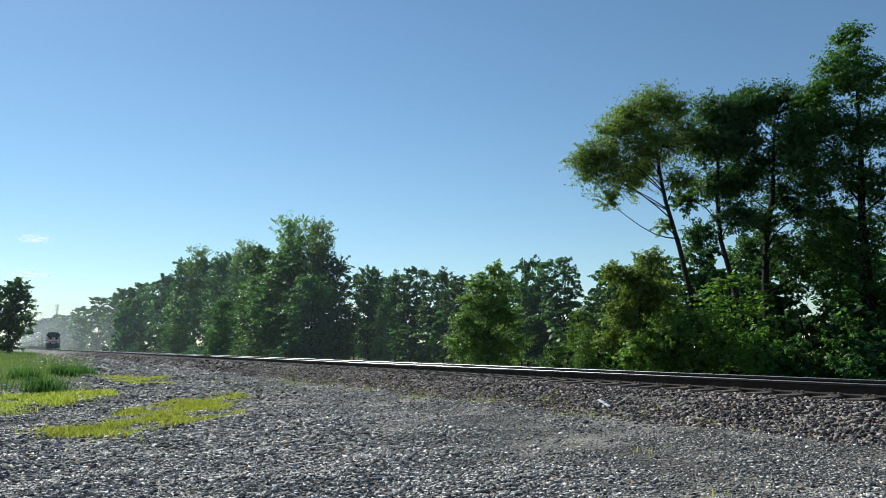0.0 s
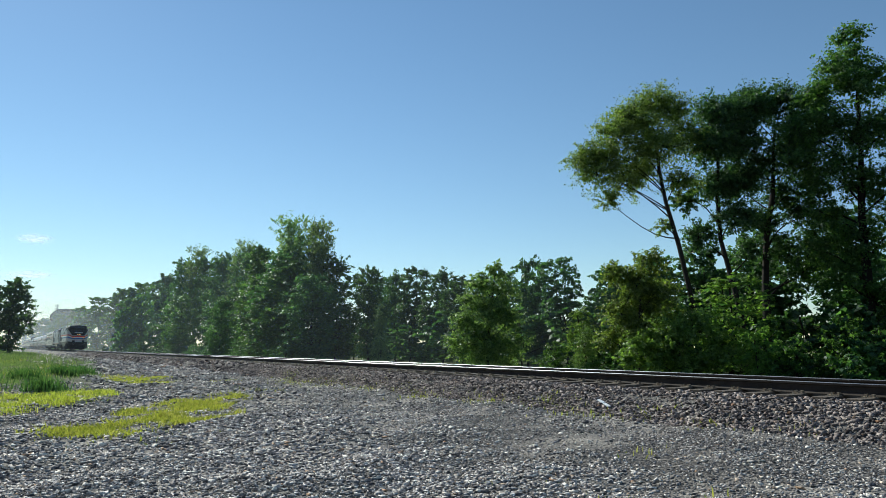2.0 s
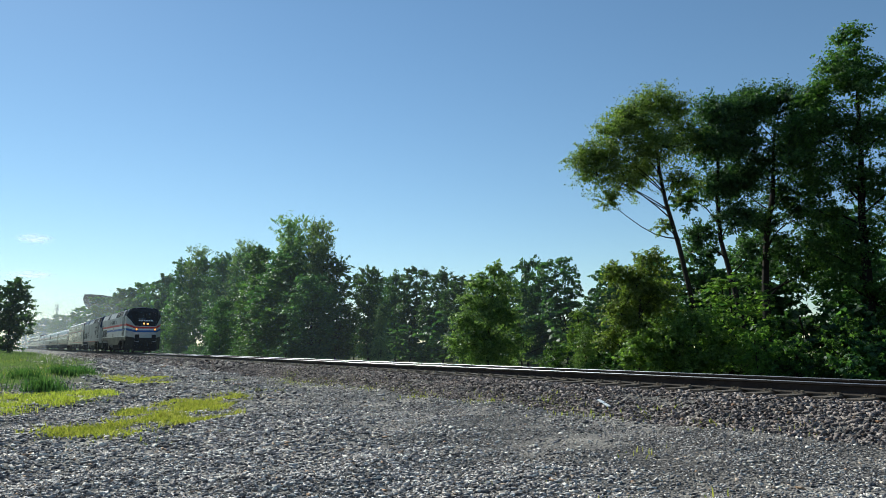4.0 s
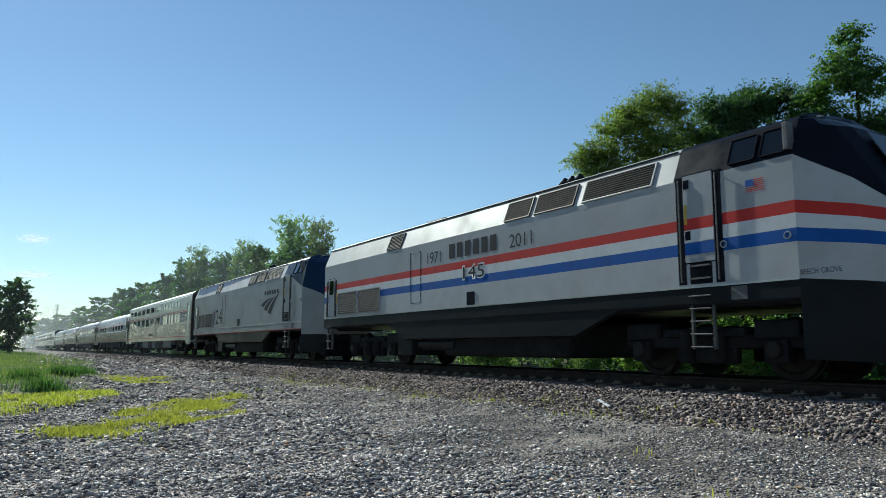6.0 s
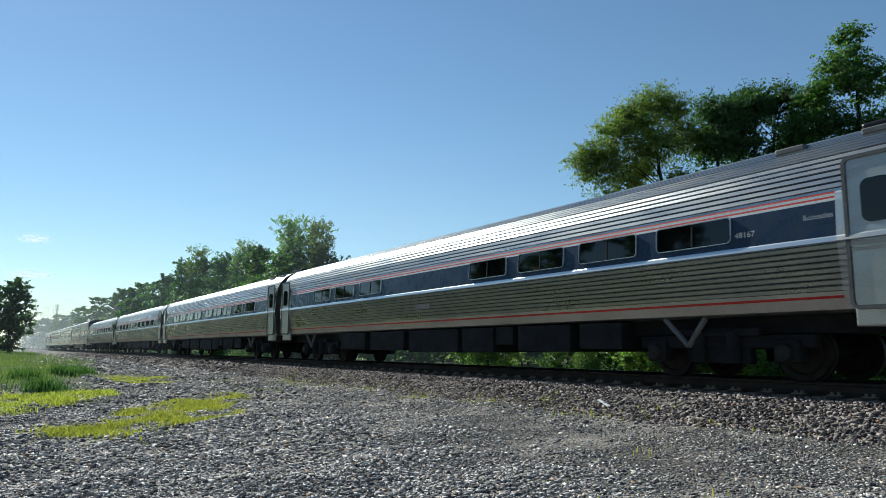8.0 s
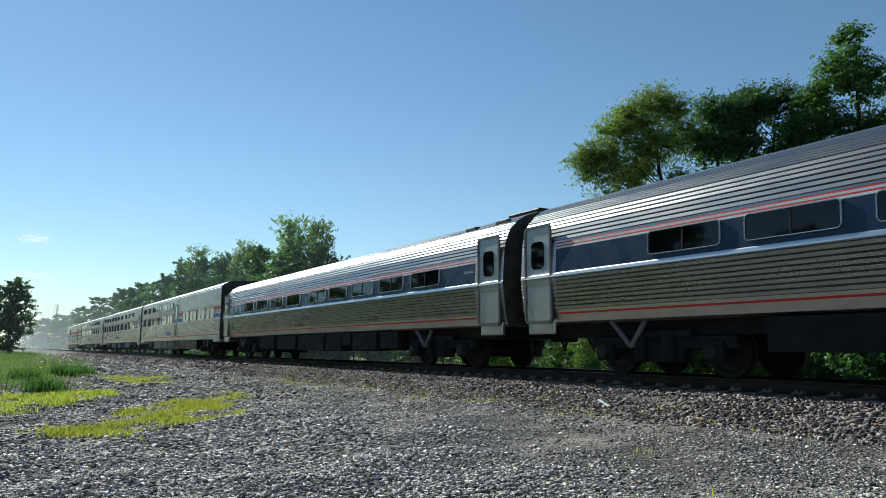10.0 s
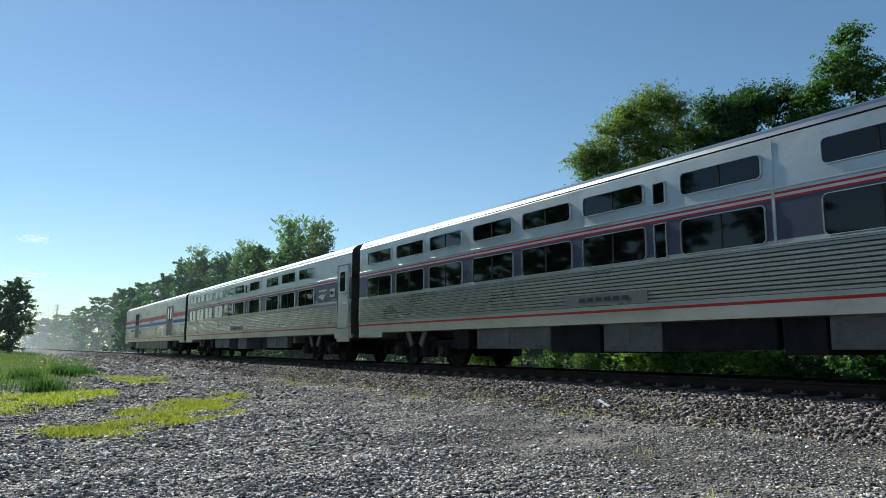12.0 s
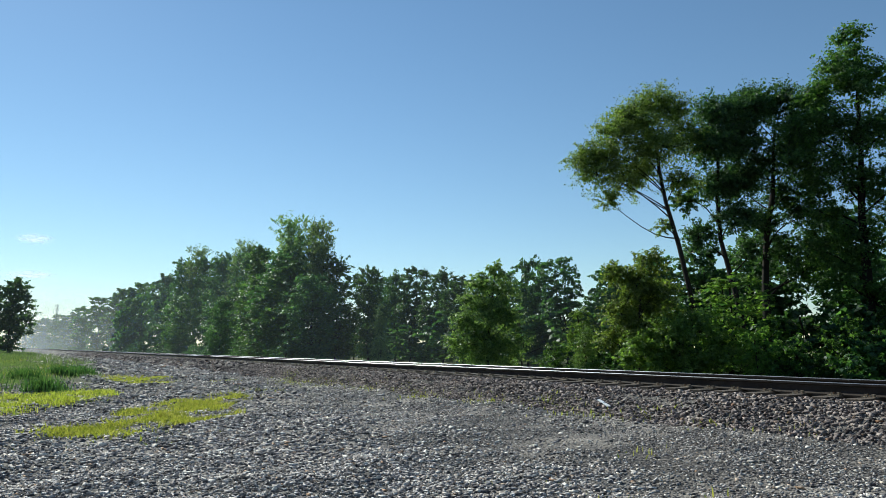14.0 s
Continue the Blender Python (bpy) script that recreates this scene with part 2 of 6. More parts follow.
def leaf_cloud(name, P, N, leaf, rg, mat, size):
    """Small folded leaves at the points P, roughly facing along N."""
    n = len(P)
    nrm = N + rg.normal(0, 0.65, (n, 3))
    nrm /= np.linalg.norm(nrm, axis=1)[:, None] + 1e-9
    t = np.cross(nrm, rg.normal(0, 1, (n, 3)))
    t /= np.linalg.norm(t, axis=1)[:, None] + 1e-9
    w = np.cross(nrm, t)
    L = leaf * (0.55 + 0.9 * rg.random((n, 1))) * size[:, None]
    W = L * (0.52 + 0.25 * rg.random((n, 1)))
    droop = np.array([0, 0, -0.15])
    V = np.stack([P - t * L * 0.5, P + w * W * 0.5 + nrm * L * 0.06, P + t * L * 0.5 + droop * L, P - w * W * 0.5 + nrm * L * 0.06], 1).reshape(-1, 3)
    return mesh_np(name, V, np.arange(4 * n).reshape(-1, 4), [mat])


def bend(rg, a, b, r0, r1, n=5, sway=0.06, sag=0.0):
    """A wandering limb from a to b as (point, radius) rows."""
    a, b = np.array(a, float), np.array(b, float)
    d = np.linalg.norm(b - a)
    off = rg.normal(0, sway * d, 3)
    rows = []
    for i in range(n):
        u = i / (n - 1)
        p = a + (b - a) * u + off * math.sin(math.pi * u) + np.array([0, 0, sag * d * math.sin(math.pi * u)])
        rows.append((p, r0 + (r1 - r0) * u ** 0.8))
    return rows


def leafy_tree(seed, lobes, trunk, leaves, leaf, mat, twig=26, airy=0.0, upright=0.0):
    """A trunk of (x, y, z, radius) rows, a limb to each leafy lobe (x, y, z, radius), and leaves on twigs round the lobes."""
    rg = np.random.default_rng(seed)
    T = [(np.array(p[:3], float), p[3]) for p in trunk]
    paths = [T]
    tz = np.array([p[0][2] for p in T])
    R3 = np.array([l[3] ** 2 for l in lobes])
    share_of = R3 / R3.sum() * leaves
    P, N, Z = [], [], []
    for (x, y, z, r), k in zip(lobes, share_of):
        c = np.array([x, y, z])
        drop = 0.5 * math.hypot(x - np.interp(z, tz, [p[0][0] for p in T]), y - np.interp(z, tz, [p[0][1] for p in T])) + 0.6 * r
        zs = min(max(z - drop, tz[0] + 0.25 * (tz[-1] - tz[0])), tz[-1])
        s = np.array([np.interp(zs, tz, [p[0][i] for p in T]) for i in range(3)])
        rs = float(np.interp(zs, tz, [p[1] for p in T]))
        paths.append(bend(rg, s, c, rs * 0.34, 0.015, 6, 0.09, 0.05))
        m = max(3, int(k / twig))
        d = rg.normal(0, 1, (m, 3)) + np.array([0, 0, 0.25 + upright])
        d /= np.linalg.norm(d, axis=1)[:, None]
        size = r * (0.62 + 0.50 * rg.random(m) + 0.25 * (rg.random(m) < 0.14)) * (1 + upright * 0.5 * np.clip(d[:, 2], 0, 1))
        tips = c + d * size[:, None] * np.array([1.08, 1.08, 0.9])
        for i in range(0, m, 6 if airy == 1.0 else 45):
            paths.append([(c, 0.016), ((c + tips[i]) / 2 + rg.normal(0, 0.05 * r, 3), 0.011), (tips[i], 0.005)])
        q = np.repeat(np.arange(m), twig)
        u = 0.25 + 0.75 * rg.random(len(q)) ** 0.6
        pos = c + (tips[q] - c) * u[:, None] + rg.normal(0, 1, (len(q), 3)) * (r * 0.085 * np.array([1, 1, 0.5]))
        pos[:, 2] -= 0.10 * r * u ** 3 * rg.random(len(q))
        P.append(pos)
        Z.append(np.where(u < 0.55, 1.3, 1.0) * (1.15 if math.hypot(x, y) < 0.2 * r else 1.0))
        N.append(d[q] * 0.55 + np.array([0, 0, 0.6]))
    P, N, Z = np.concatenate(P), np.concatenate(N), np.concatenate(Z)
    keep = P[:, 2] > 0.02
    V, F = tubes_np(paths, 5)
    wood = mesh_np("trunk", V, F, [BARK])
    wood.polygons.foreach_set("use_smooth", np.ones(len(F), bool))
    return wood, leaf_cloud("crown", P[keep], N[keep], leaf, rg, mat, Z[keep])


def wild_tree(seed, shape, leaves, leaf, mat, height=14.0, radius=4.0, base=0.05, count=26, airy=0.0, upright=0.0, small=1.0):
    """A tree whose lobes heap up inside an egg, a cone or a plume."""
    rg = np.random.default_rng(seed + 900)
    lobes = []
    sway = rg.normal(0, 0.05, 2) * radius
    for i in range(count):
        u = base + (1 - base) * (i + 0.5 * rg.random()) / count
        w = (u - base) / (1 - base)
        if shape == "egg":
            env = 0.62 + 0.9 * w if w < 0.35 else math.sqrt(max(0.0, 1 - ((w - 0.35) / 0.70) ** 2))
        elif shape == "cone":
            env = 1.02 - 0.9 * w ** 1.15
        elif shape == "dome":
            env = math.sqrt(max(0.03, 1 - ((w - 0.5) / 0.56) ** 2))
        else:
            env = 0.75 - 0.45 * abs(w - 0.4)
        env = min(1.0, env)
        a = i * 2.4 + rg.normal(0, 0.35)
        r = radius * (0.34 + 0.20 * rg.random()) * (0.6 + 0.4 * env) * small
        rr = max(0.0, radius * env * (0.82 + 0.30 * rg.random()) - r)
        top = height - r * 0.85
        lobes.append((rr * math.cos(a) + sway[0] * w, rr * math.sin(a) + sway[1] * w, min(top, max(r * 0.55, height * u - 0.3 * r)), r))
    # the heart of the crown
    for w in (0.25, 0.45, 0.62):
        lobes.append((sway[0] * w, sway[1] * w, height * (base + (1 - base) * w), radius * 0.42))
    n = 8
    trunk = [(sway[0] * i / 7 + 0.1 * math.sin(i + seed), sway[1] * i / 7 + 0.1 * math.cos(1.3 * i), -0.2 + height * 0.9 * i / 7, max(0.03, 0.013 * height * (1 - i / 7.6))) for i in range(n)]
    return leafy_tree(seed, lobes, trunk, leaves, leaf, mat, 24, airy, upright)


def plant(kind, x, y, meshes, size=1.0, turn=0.0, label="", category="tree", wide=1.0, group=""):
    """A tree or bush of ready meshes, standing on the ground."""
    t = tagged(new(kind), label, category, group)
    t.matrix_basis = pose(x, y, float(gz(x, y)), 0, 0, turn) @ Matrix.Diagonal((size * wide, size * wide, size, 1))
    for nm, me in zip(("trunk", "crown"), meshes):
        share(nm, me, t, Matrix())
    return t


# every ready tree is 14 m high and 8 m wide, every bush 3 m high and 3.6 m wide
EGG_A = wild_tree(1, "egg", 14500, 0.27, LEAF)
EGG_B = wild_tree(2, "egg", 14500, 0.27, LEAF_DARK, base=0.03)
EGG_C = wild_tree(3, "egg", 14500, 0.27, LEAF, base=0.02, count=32)
PLUME = wild_tree(4, "plume", 12000, 0.20, LEAF_GREY, base=0.30, count=26, airy=1.0, upright=0.9, small=0.85)
OAK = wild_tree(5, "dome", 8500, 0.35, LEAF_DARK, base=0.12, count=28)
OAK_B = wild_tree(6, "egg", 8500, 0.35, LEAF_DARK, base=0.12, count=24)
FAR_A = wild_tree(21, "egg", 4500, 0.56, LEAF)
FAR_B = wild_tree(22, "egg", 4500, 0.56, LEAF_DARK)
FAR_C = wild_tree(23, "dome", 4500, 0.56, LEAF, base=0.03)
LONE = wild_tree(24, "dome", 8000, 0.46, LEAF_DARK, base=0.10, radius=5.0, count=30)
BUSH_A = wild_tree(31, "egg", 5200, 0.12, LEAF_YELLOW, 3.0, 1.8, 0.05, 18)
BUSH_B = wild_tree(32, "egg", 3200, 0.14, LEAF, 3.0, 1.8, 0.05, 18)
BUSH_F = wild_tree(33, "egg", 1250, 0.28, LEAF_DARK, 3.0, 1.8, 0.03, 14)
YOUNG = wild_tree(34, "cone", 9000, 0.12, LEAF_GREY, 6.5, 2.6, 0.03, 34)
SAPLING = wild_tree(35, "egg", 6000, 0.11, LEAF_YELLOW, 5.0, 1.6, 0.04, 24)


def tall_group():
    """The tall trees at the wood's edge: bare leaning trunks, crowns high up, fine leaves."""
    lean = leafy_tree(41, [(-2.6, 0, 12.6, 1.5), (-0.8, 0.4, 13.3, 1.25), (-3.7, -0.3, 11.8, 1.3), (-3.9, 0.2, 10.8, 1.1), (-3.0, 0.4, 12.9, 1.1), (-2.7, -0.3, 10.9, 1.1), (-1.6, -0.5, 11.2, 1.4), (0.0, 0.5, 12.0, 1.2), (-4.6, 0.2, 10.0, 1.2), (-3.2, 0.3, 9.7, 1.15), (-4.1, 0, 8.6, 0.7), (-0.7, -0.4, 9.5, 1.0), (-5.4, 0, 10.6, 0.85), (-4.9, 0.2, 11.2, 0.8), (-1.7, 0, 13.6, 1.2), (-2.2, 0.8, 10.3, 1.0), (-1.4, 0.2, 7.4, 0.6)],
                      [(0.3, 0, -0.2, 0.16), (0.05, 0, 2.2, 0.135), (-0.35, 0.05, 4.4, 0.12), (-0.75, 0, 6.4, 0.12), (-1.35, -0.1, 8.6, 0.10), (-1.6, 0, 10.4, 0.08), (-1.7, 0.1, 12.2, 0.04)], 48000, 0.098, LEAF_WARM, 30, 1.0)
    plant("tree", -23.24, 28.99, lean, 1.03, FACING, "tall slender tree leaning with an open airy crown", group=EDGE)
    fork = leafy_tree(42, [(-1.0, 0, 13.0, 1.4), (-1.6, -0.4, 11.4, 1.35), (-0.2, 0.4, 11.8, 1.5), (0.7, 0, 13.3, 1.2), (-1.1, 0.3, 9.5, 1.2), (-2.2, 0, 7.0, 0.95), (-0.5, -0.3, 7.8, 1.1), (0.2, 0.3, 9.8, 1.3), (-2.7, 0.2, 8.7, 0.8), (0.5, 0.8, 6.4, 0.8)],
                      [(0, 0, -0.2, 0.19), (-0.15, 0, 2.0, 0.15), (-0.6, 0, 4.4, 0.13), (-1.1, 0.1, 6.8, 0.11), (-1.2, 0, 9.2, 0.10), (-0.9, 0, 12.2, 0.04)], 32000, 0.13, LEAF_DARK, 28, 1.0)
    plant("tree", -22.58, 31.97, fork, 1.05, FACING, "tall dark tree with a bare slanting trunk and an open crown", group=EDGE)
    stout = leafy_tree(43, [(1.4, 0, 14.0, 1.45), (0.3, 0.3, 14.4, 1.3), (-0.8, 0.3, 13.9, 1.2), (3.0, 0, 14.0, 1.2), (-1.3, 0.2, 10.2, 1.1), (1.0, 0.4, 6.6, 1.1), (3.2, 0.2, 6.6, 1.2), (1.7, -0.4, 11.4, 1.6), (2.7, 0.2, 12.7, 1.35), (0.3, 0.4, 10.9, 1.25), (0.0, 0, 7.9, 1.05), (2.3, 0, 8.2, 1.35), (1.4, 0.5, 9.4, 1.2), (1.8, -0.3, 5.5, 1.2), (-0.6, 0.4, 12.4, 1.2), (3.0, 0.5, 10.2, 1.2)],
                      [(0, 0, -0.2, 0.27), (0, 0, 2.4, 0.22), (0.05, 0, 4.8, 0.19), (0.25, 0, 7.2, 0.15), (0.7, 0, 9.4, 0.13), (1.0, 0.1, 12.6, 0.05)], 38000, 0.135, LEAF_DARK, 28, 0.6)
    plant("tree", -22.72, 33.65, stout, 1.04, FACING, "tall dark tree with a stout forked trunk", group=EDGE)
    spire = leafy_tree(44, [(0.6, 0, 17.1, 0.95), (0.9, 0.3, 16.0, 1.1), (0.5, -0.3, 14.2, 1.3), (-0.2, 0.2, 15.4, 1.3), (-1.2, 0.3, 14.2, 1.1), (-2.2, 0.3, 12.4, 1.2), (-2.3, 0, 10.8, 1.2), (-2.0, 0.2, 6.4, 1.2), (3.4, 0, 14.0, 1.5), (3.6, 0, 10.5, 1.6), (3.2, 0, 5.5, 1.7), (2.6, 0, 2.6, 1.6), (1.6, -0.2, 14.8, 1.25), (-0.8, 0, 12.9, 1.2), (0.4, 0.5, 12.4, 1.6), (1.9, -0.3, 12.2, 1.6), (-0.6, -0.3, 10.3, 1.45), (1.1, 0.3, 9.6, 1.6), (-1.1, 0, 8.0, 1.2), (0.3, 0.4, 6.7, 1.6), (-1.0, -0.3, 4.9, 1.25), (0.9, 0, 3.8, 1.5), (-1.8, 0.2, 9.3, 0.9), (2.4, 0.2, 7.6, 1.4), (-0.6, 0.5, 2.2, 1.2)],
                       [(0.4, 0, -0.2, 0.30), (0.5, 0, 4.0, 0.24), (0.5, 0.1, 8.0, 0.18), (0.7, 0, 12.0, 0.11), (0.7, 0, 16.2, 0.03)], 60000, 0.135, LEAF, 28, 0.3)
    plant("tree", -18.54, 34.72, spire, 1.0, FACING, "tall leafy tree with a narrow top above its neighbours", group=EDGE)
    plant("tree", -13.6, 36.0, EGG_B, 1.05, 250, "tall leafy tree with dense green foliage", group=EDGE)
    plant("tree", -8.5, 33.0, EGG_A, 0.98, 40, "tall leafy tree with dense green foliage", group=EDGE)
    willow = leafy_tree(45, [(-0.1, 0, 4.5, 1.1), (-1.0, 0.1, 5.0, 0.75), (0.6, -0.1, 5.4, 0.9), (-0.8, 0.2, 3.1, 1.05), (0.9, 0, 4.0, 0.95), (-0.1, -0.2, 2.2, 1.05), (-1.4, 0, 1.9, 0.75), (0.2, 0.6, 3.4, 1.0), (0.7, 0.3, 1.4, 0.9)],
                        [(0, 0, -0.2, 0.13), (-0.1, 0, 1.6, 0.10), (0.05, 0, 3.4, 0.07), (0.1, 0, 5.0, 0.03)], 17000, 0.12, LEAF_WARM, 26, 0.5)
    plant("small_tree", -23.34, 25.03, willow, 1.0, FACING, "young pale green tree under the tall trees", group=EDGE)
    bush = leafy_tree(46, [(-0.4, 0, 2.1, 1.05), (0.8, 0.2, 2.5, 1.0), (-1.7, 0, 1.6, 0.85), (2.0, 0.1, 1.8, 1.0), (1.2, -0.4, 1.1, 0.9), (-1.0, -0.3, 0.9, 0.75), (-2.2, -0.2, 1.0, 0.6), (0.2, -0.5, 0.8, 0.8), (-0.2, 0.4, 1.4, 0.9)],
                      [(0, 0, -0.1, 0.07), (0.1, 0, 0.9, 0.05), (0.1, 0, 1.9, 0.02)], 13000, 0.13, LEAF_YELLOW, 22, 0.2)
    plant("bush", -21.1, 24.85, bush, 1.0, FACING, "broad bright yellow-green bush beside the railway", "bush", group="bushes along the railway")
    conical = leafy_tree(47, [(0.8, 0, 5.8, 0.7), (-0.1, 0.1, 5.1, 0.8), (1.1, 0.2, 4.7, 1.0), (-0.6, 0, 4.1, 0.9), (0.5, -0.2, 3.6, 1.2), (-0.9, 0.1, 3.0, 0.95), (1.4, 0, 3.0, 1.1), (-0.1, 0.2, 2.0, 1.4), (-1.3, -0.1, 1.6, 0.9), (1.6, 0.1, 1.6, 1.15), (0.2, -0.4, 1.1, 1.2)],
                         [(0.2, 0, -0.2, 0.14), (0.3, 0, 2.0, 0.11), (0.5, 0, 4.0, 0.07), (0.7, 0, 5.6, 0.02)], 19000, 0.125, LEAF_GREY, 26, 0.2)
    plant("small_tree", -32.88, 22.88, conical, 1.0, FACING, "small conical tree with pale green sunlit leaves", group=EDGE)


def build_trees():
    rg = random.Random(5)
    full, dark = "tall leafy green tree at the wood's edge", "dark green leafy tree in the wood beside the railway"
    # x, y, height, half width, kind: the far run, thinning into the distance
    rows = [(-900, 24, 24, 14, FAR_B), (-669, 28, 24, 11, FAR_A), (-560, 26, 22, 9, FAR_B), (-463, 28, 21, 8, FAR_C), (-400, 27, 18, 7, FAR_A), (-352, 28, 17.5, 7, FAR_B), (-305, 27, 17.5, 6, FAR_C), (-265, 28, 19, 5.8, FAR_A), (-243, 31, 19, 6, FAR_B), (-224, 29, 19, 5.7, FAR_C), (-205, 30, 18, 5.4, FAR_B), (-187, 29, 18, 5.2, FAR_A), (-172, 31, 17.5, 5, FAR_C), (-187, 25.5, 13.5, 4.2, FAR_A), (-157, 29, 17.5, 4.6, FAR_B),
            (-140, 29, 19, 4.6, EGG_B), (-125, 25.5, 10.5, 3.8, EGG_C), (-130, 31, 17.8, 4.4, EGG_A), (-126, 33, 18.5, 4.2, EGG_C), (-116, 30, 17, 4.2, EGG_B), (-107, 31, 17, 4.2, EGG_A), (-99, 25.5, 8.6, 2.8, EGG_C), (-98, 30, 15.5, 4.2, EGG_B), (-88, 28, 14.6, 4.4, EGG_A), (-72.3, 31, 11.8, 3.6, EGG_C), (-72.8, 35, 11.2, 3.2, EGG_B), (-79.5, 27.5, 13.2, 4.8, EGG_B), (-68, 26.5, 9.3, 3.6, EGG_B), (-76, 27, 11.5, 4.4, EGG_C), (-84, 26.5, 10, 3.6, EGG_A)]
    for x, y, h, w, ms in rows:
        plant("tree", x, y, ms, h / 14, rg.uniform(0, 360), full if ms not in (FAR_B, EGG_B) else dark, wide=w / 4.0 / (h / 14), group=EDGE)
    for x, y, h, w in ((-81.3, 29, 17.4, 3.3), (-84.5, 30, 15.8, 2.8), (-74.2, 30, 15.7, 2.6), (-78, 30.5, 16.2, 2.6), (-135, 30, 20, 3.6), (-110, 31, 18, 3.2)):
        plant("tree", x, y, PLUME, h / 14, rg.uniform(0, 360), "tall airy tree with silvery upright sprays of leaves", wide=w / 3.4 / (h / 14), group=EDGE)
    # the wood set further back
    for x, y, h, w, ms in ((-95, 48, 12.5, 4, OAK), (-87.3, 46, 12.2, 3.6, OAK_B), (-81.7, 46, 12.6, 3.4, OAK), (-75.2, 46, 11.4, 3.6, OAK_B), (-69, 45, 10.2, 3.4, OAK), (-63, 44, 9.6, 3.4, OAK_B), (-58, 43, 9.8, 3.0, OAK), (-53, 42, 10.2, 2.8, OAK_B), (-48.5, 42, 10, 3.0, OAK), (-45.6, 45, 9.0, 3.0, OAK_B), (-41, 46, 9.6, 3.2, OAK), (-36, 46, 10, 3.4, OAK_B), (-31, 46, 10.5, 3.6, OAK), (-25, 46, 11, 3.6, OAK_B), (-19, 45, 11, 3.6, OAK), (-12, 45, 12, 3.8, OAK_B)):
        plant("tree", x, y, ms, h / 14, rg.uniform(0, 360), dark, wide=w / 4.0 / (h / 14), group=EDGE)
    for i in range(16):
        plant("tree", -118 + 8 * i, 58 + rg.uniform(-3, 3), FAR_B, rg.uniform(0.62, 0.72), rg.uniform(0, 360), dark, wide=1.5, group=EDGE)
    tall_group()
    plant("small_tree", -31.2, 28.5, SAPLING, 0.82, 30, "young tree with bright yellow-green leaves", group=EDGE)
    plant("small_tree", -27.6, 25.6, YOUNG, 0.42, 130, "small tree with pale green leaves by the track", wide=1.2, group=EDGE)
    plant("small_tree", -60.5, 30.5, YOUNG, 0.9, 10, "young tree with pale green leaves", wide=0.7, group=EDGE)
    plant("small_tree", -21.1, 28.6, SAPLING, 1.05, 70, "young tree with bright yellow-green leaves", wide=1.5, group=EDGE)
    plant("small_tree", -24.9, 28.4, SAPLING, 1.1, 170, "young tree with bright yellow-green leaves", wide=1.2, group=EDGE)
    for x, y, s, ms in ((-18.9, 27.2, 0.8, BUSH_A), (-17.4, 27.5, 0.75, BUSH_B), (-15.6, 28.2, 0.9, BUSH_B), (-14.0, 26.6, 0.75, BUSH_F), (-12.2, 27.0, 0.9, BUSH_F), (-18.6, 30, 1.2, BUSH_F), (-16.0, 31, 1.3, BUSH_F), (-20.6, 30.5, 1.0, BUSH_F), (-9, 27, 1.2, BUSH_F), (-25.6, 24.2, 0.42, BUSH_B), (-31.5, 27, 0.7, BUSH_B), (-35.5, 26.4, 0.5, BUSH_F), (-37.5, 25, 0.45, BUSH_B), (-30.0, 22.6, 0.22, BUSH_A), (-26.2, 29.5, 1.2, BUSH_B), (-28.8, 33, 1.3, BUSH_F), (-32, 36, 1.4, BUSH_F)):
        plant("bush", x, y, ms, s, rg.uniform(0, 360), "leafy green bush beside the railway", "bush", group="bushes along the railway")
    for i in range(17):
        plant("bush", -98 + 5.2 * i, rg.uniform(39, 41.5), BUSH_F, rg.uniform(1.3, 1.9), rg.uniform(0, 360), "dense dark bush inside the wood", "bush", group="bushes along the railway", wide=1.3)
    # undergrowth along the foot of the wood
    x = -420.0
    while x < -36:
        open_bay = -64 < x < -36
        plant("bush", x, rg.uniform(36, 40) if open_bay else rg.uniform(23.6, 25), BUSH_F if open_bay or rg.random() < 0.6 else BUSH_B, rg.uniform(0.4, 0.9), rg.uniform(0, 360), "leafy green bush at the foot of the wood", "bush", group="bushes along the railway", wide=1.2)
        x += 3 + abs(x) * 0.03
    # a lone tree on the near side, far down the line
    plant("tree", -152, 1.4, LONE, 1.0, 10, "lone leafy tree on the meadow beside the railway")
    plant("tree", -163, -6, FAR_B, 1.0, 60, "lone leafy tree on the meadow beside the railway")
    # the wood behind, that the windows mirror
    for i in range(15):
        plant("tree", -175 + 13 * i, -27 - rg.uniform(0, 6), rg.choice((FAR_A, FAR_B)), rg.uniform(1.1, 1.4), rg.uniform(0, 360), dark, wide=1.3, group="trees on the near side")


EDGE = "trees along the railway"
build_trees()


# ---- train: materials ----
def sheet_steel(name, base, rough, dent=0.006, stretch=(0.35, 1, 1)):
    """Stainless sheet: brushed along its length, slightly dented, streaked."""
    m = weathered(name, base, rough, 1.0, 1.6, 0.22, 0.0, 60, stretch)
    b = m.node_tree.nodes["Principled BSDF"]
    at = node(m, "ShaderNodeTexCoord")
    n = node(m, "ShaderNodeTexNoise", Scale=1.1, Detail=2.0)
    link(m, at.outputs["Object"], n.inputs["Vector"])
    bp = node(m, "ShaderNodeBump", Strength=1.0, Distance=dent)
    link(m, n.outputs[0], bp.inputs["Height"])
    link(m, bp.outputs[0], b.inputs["Normal"])
    return m


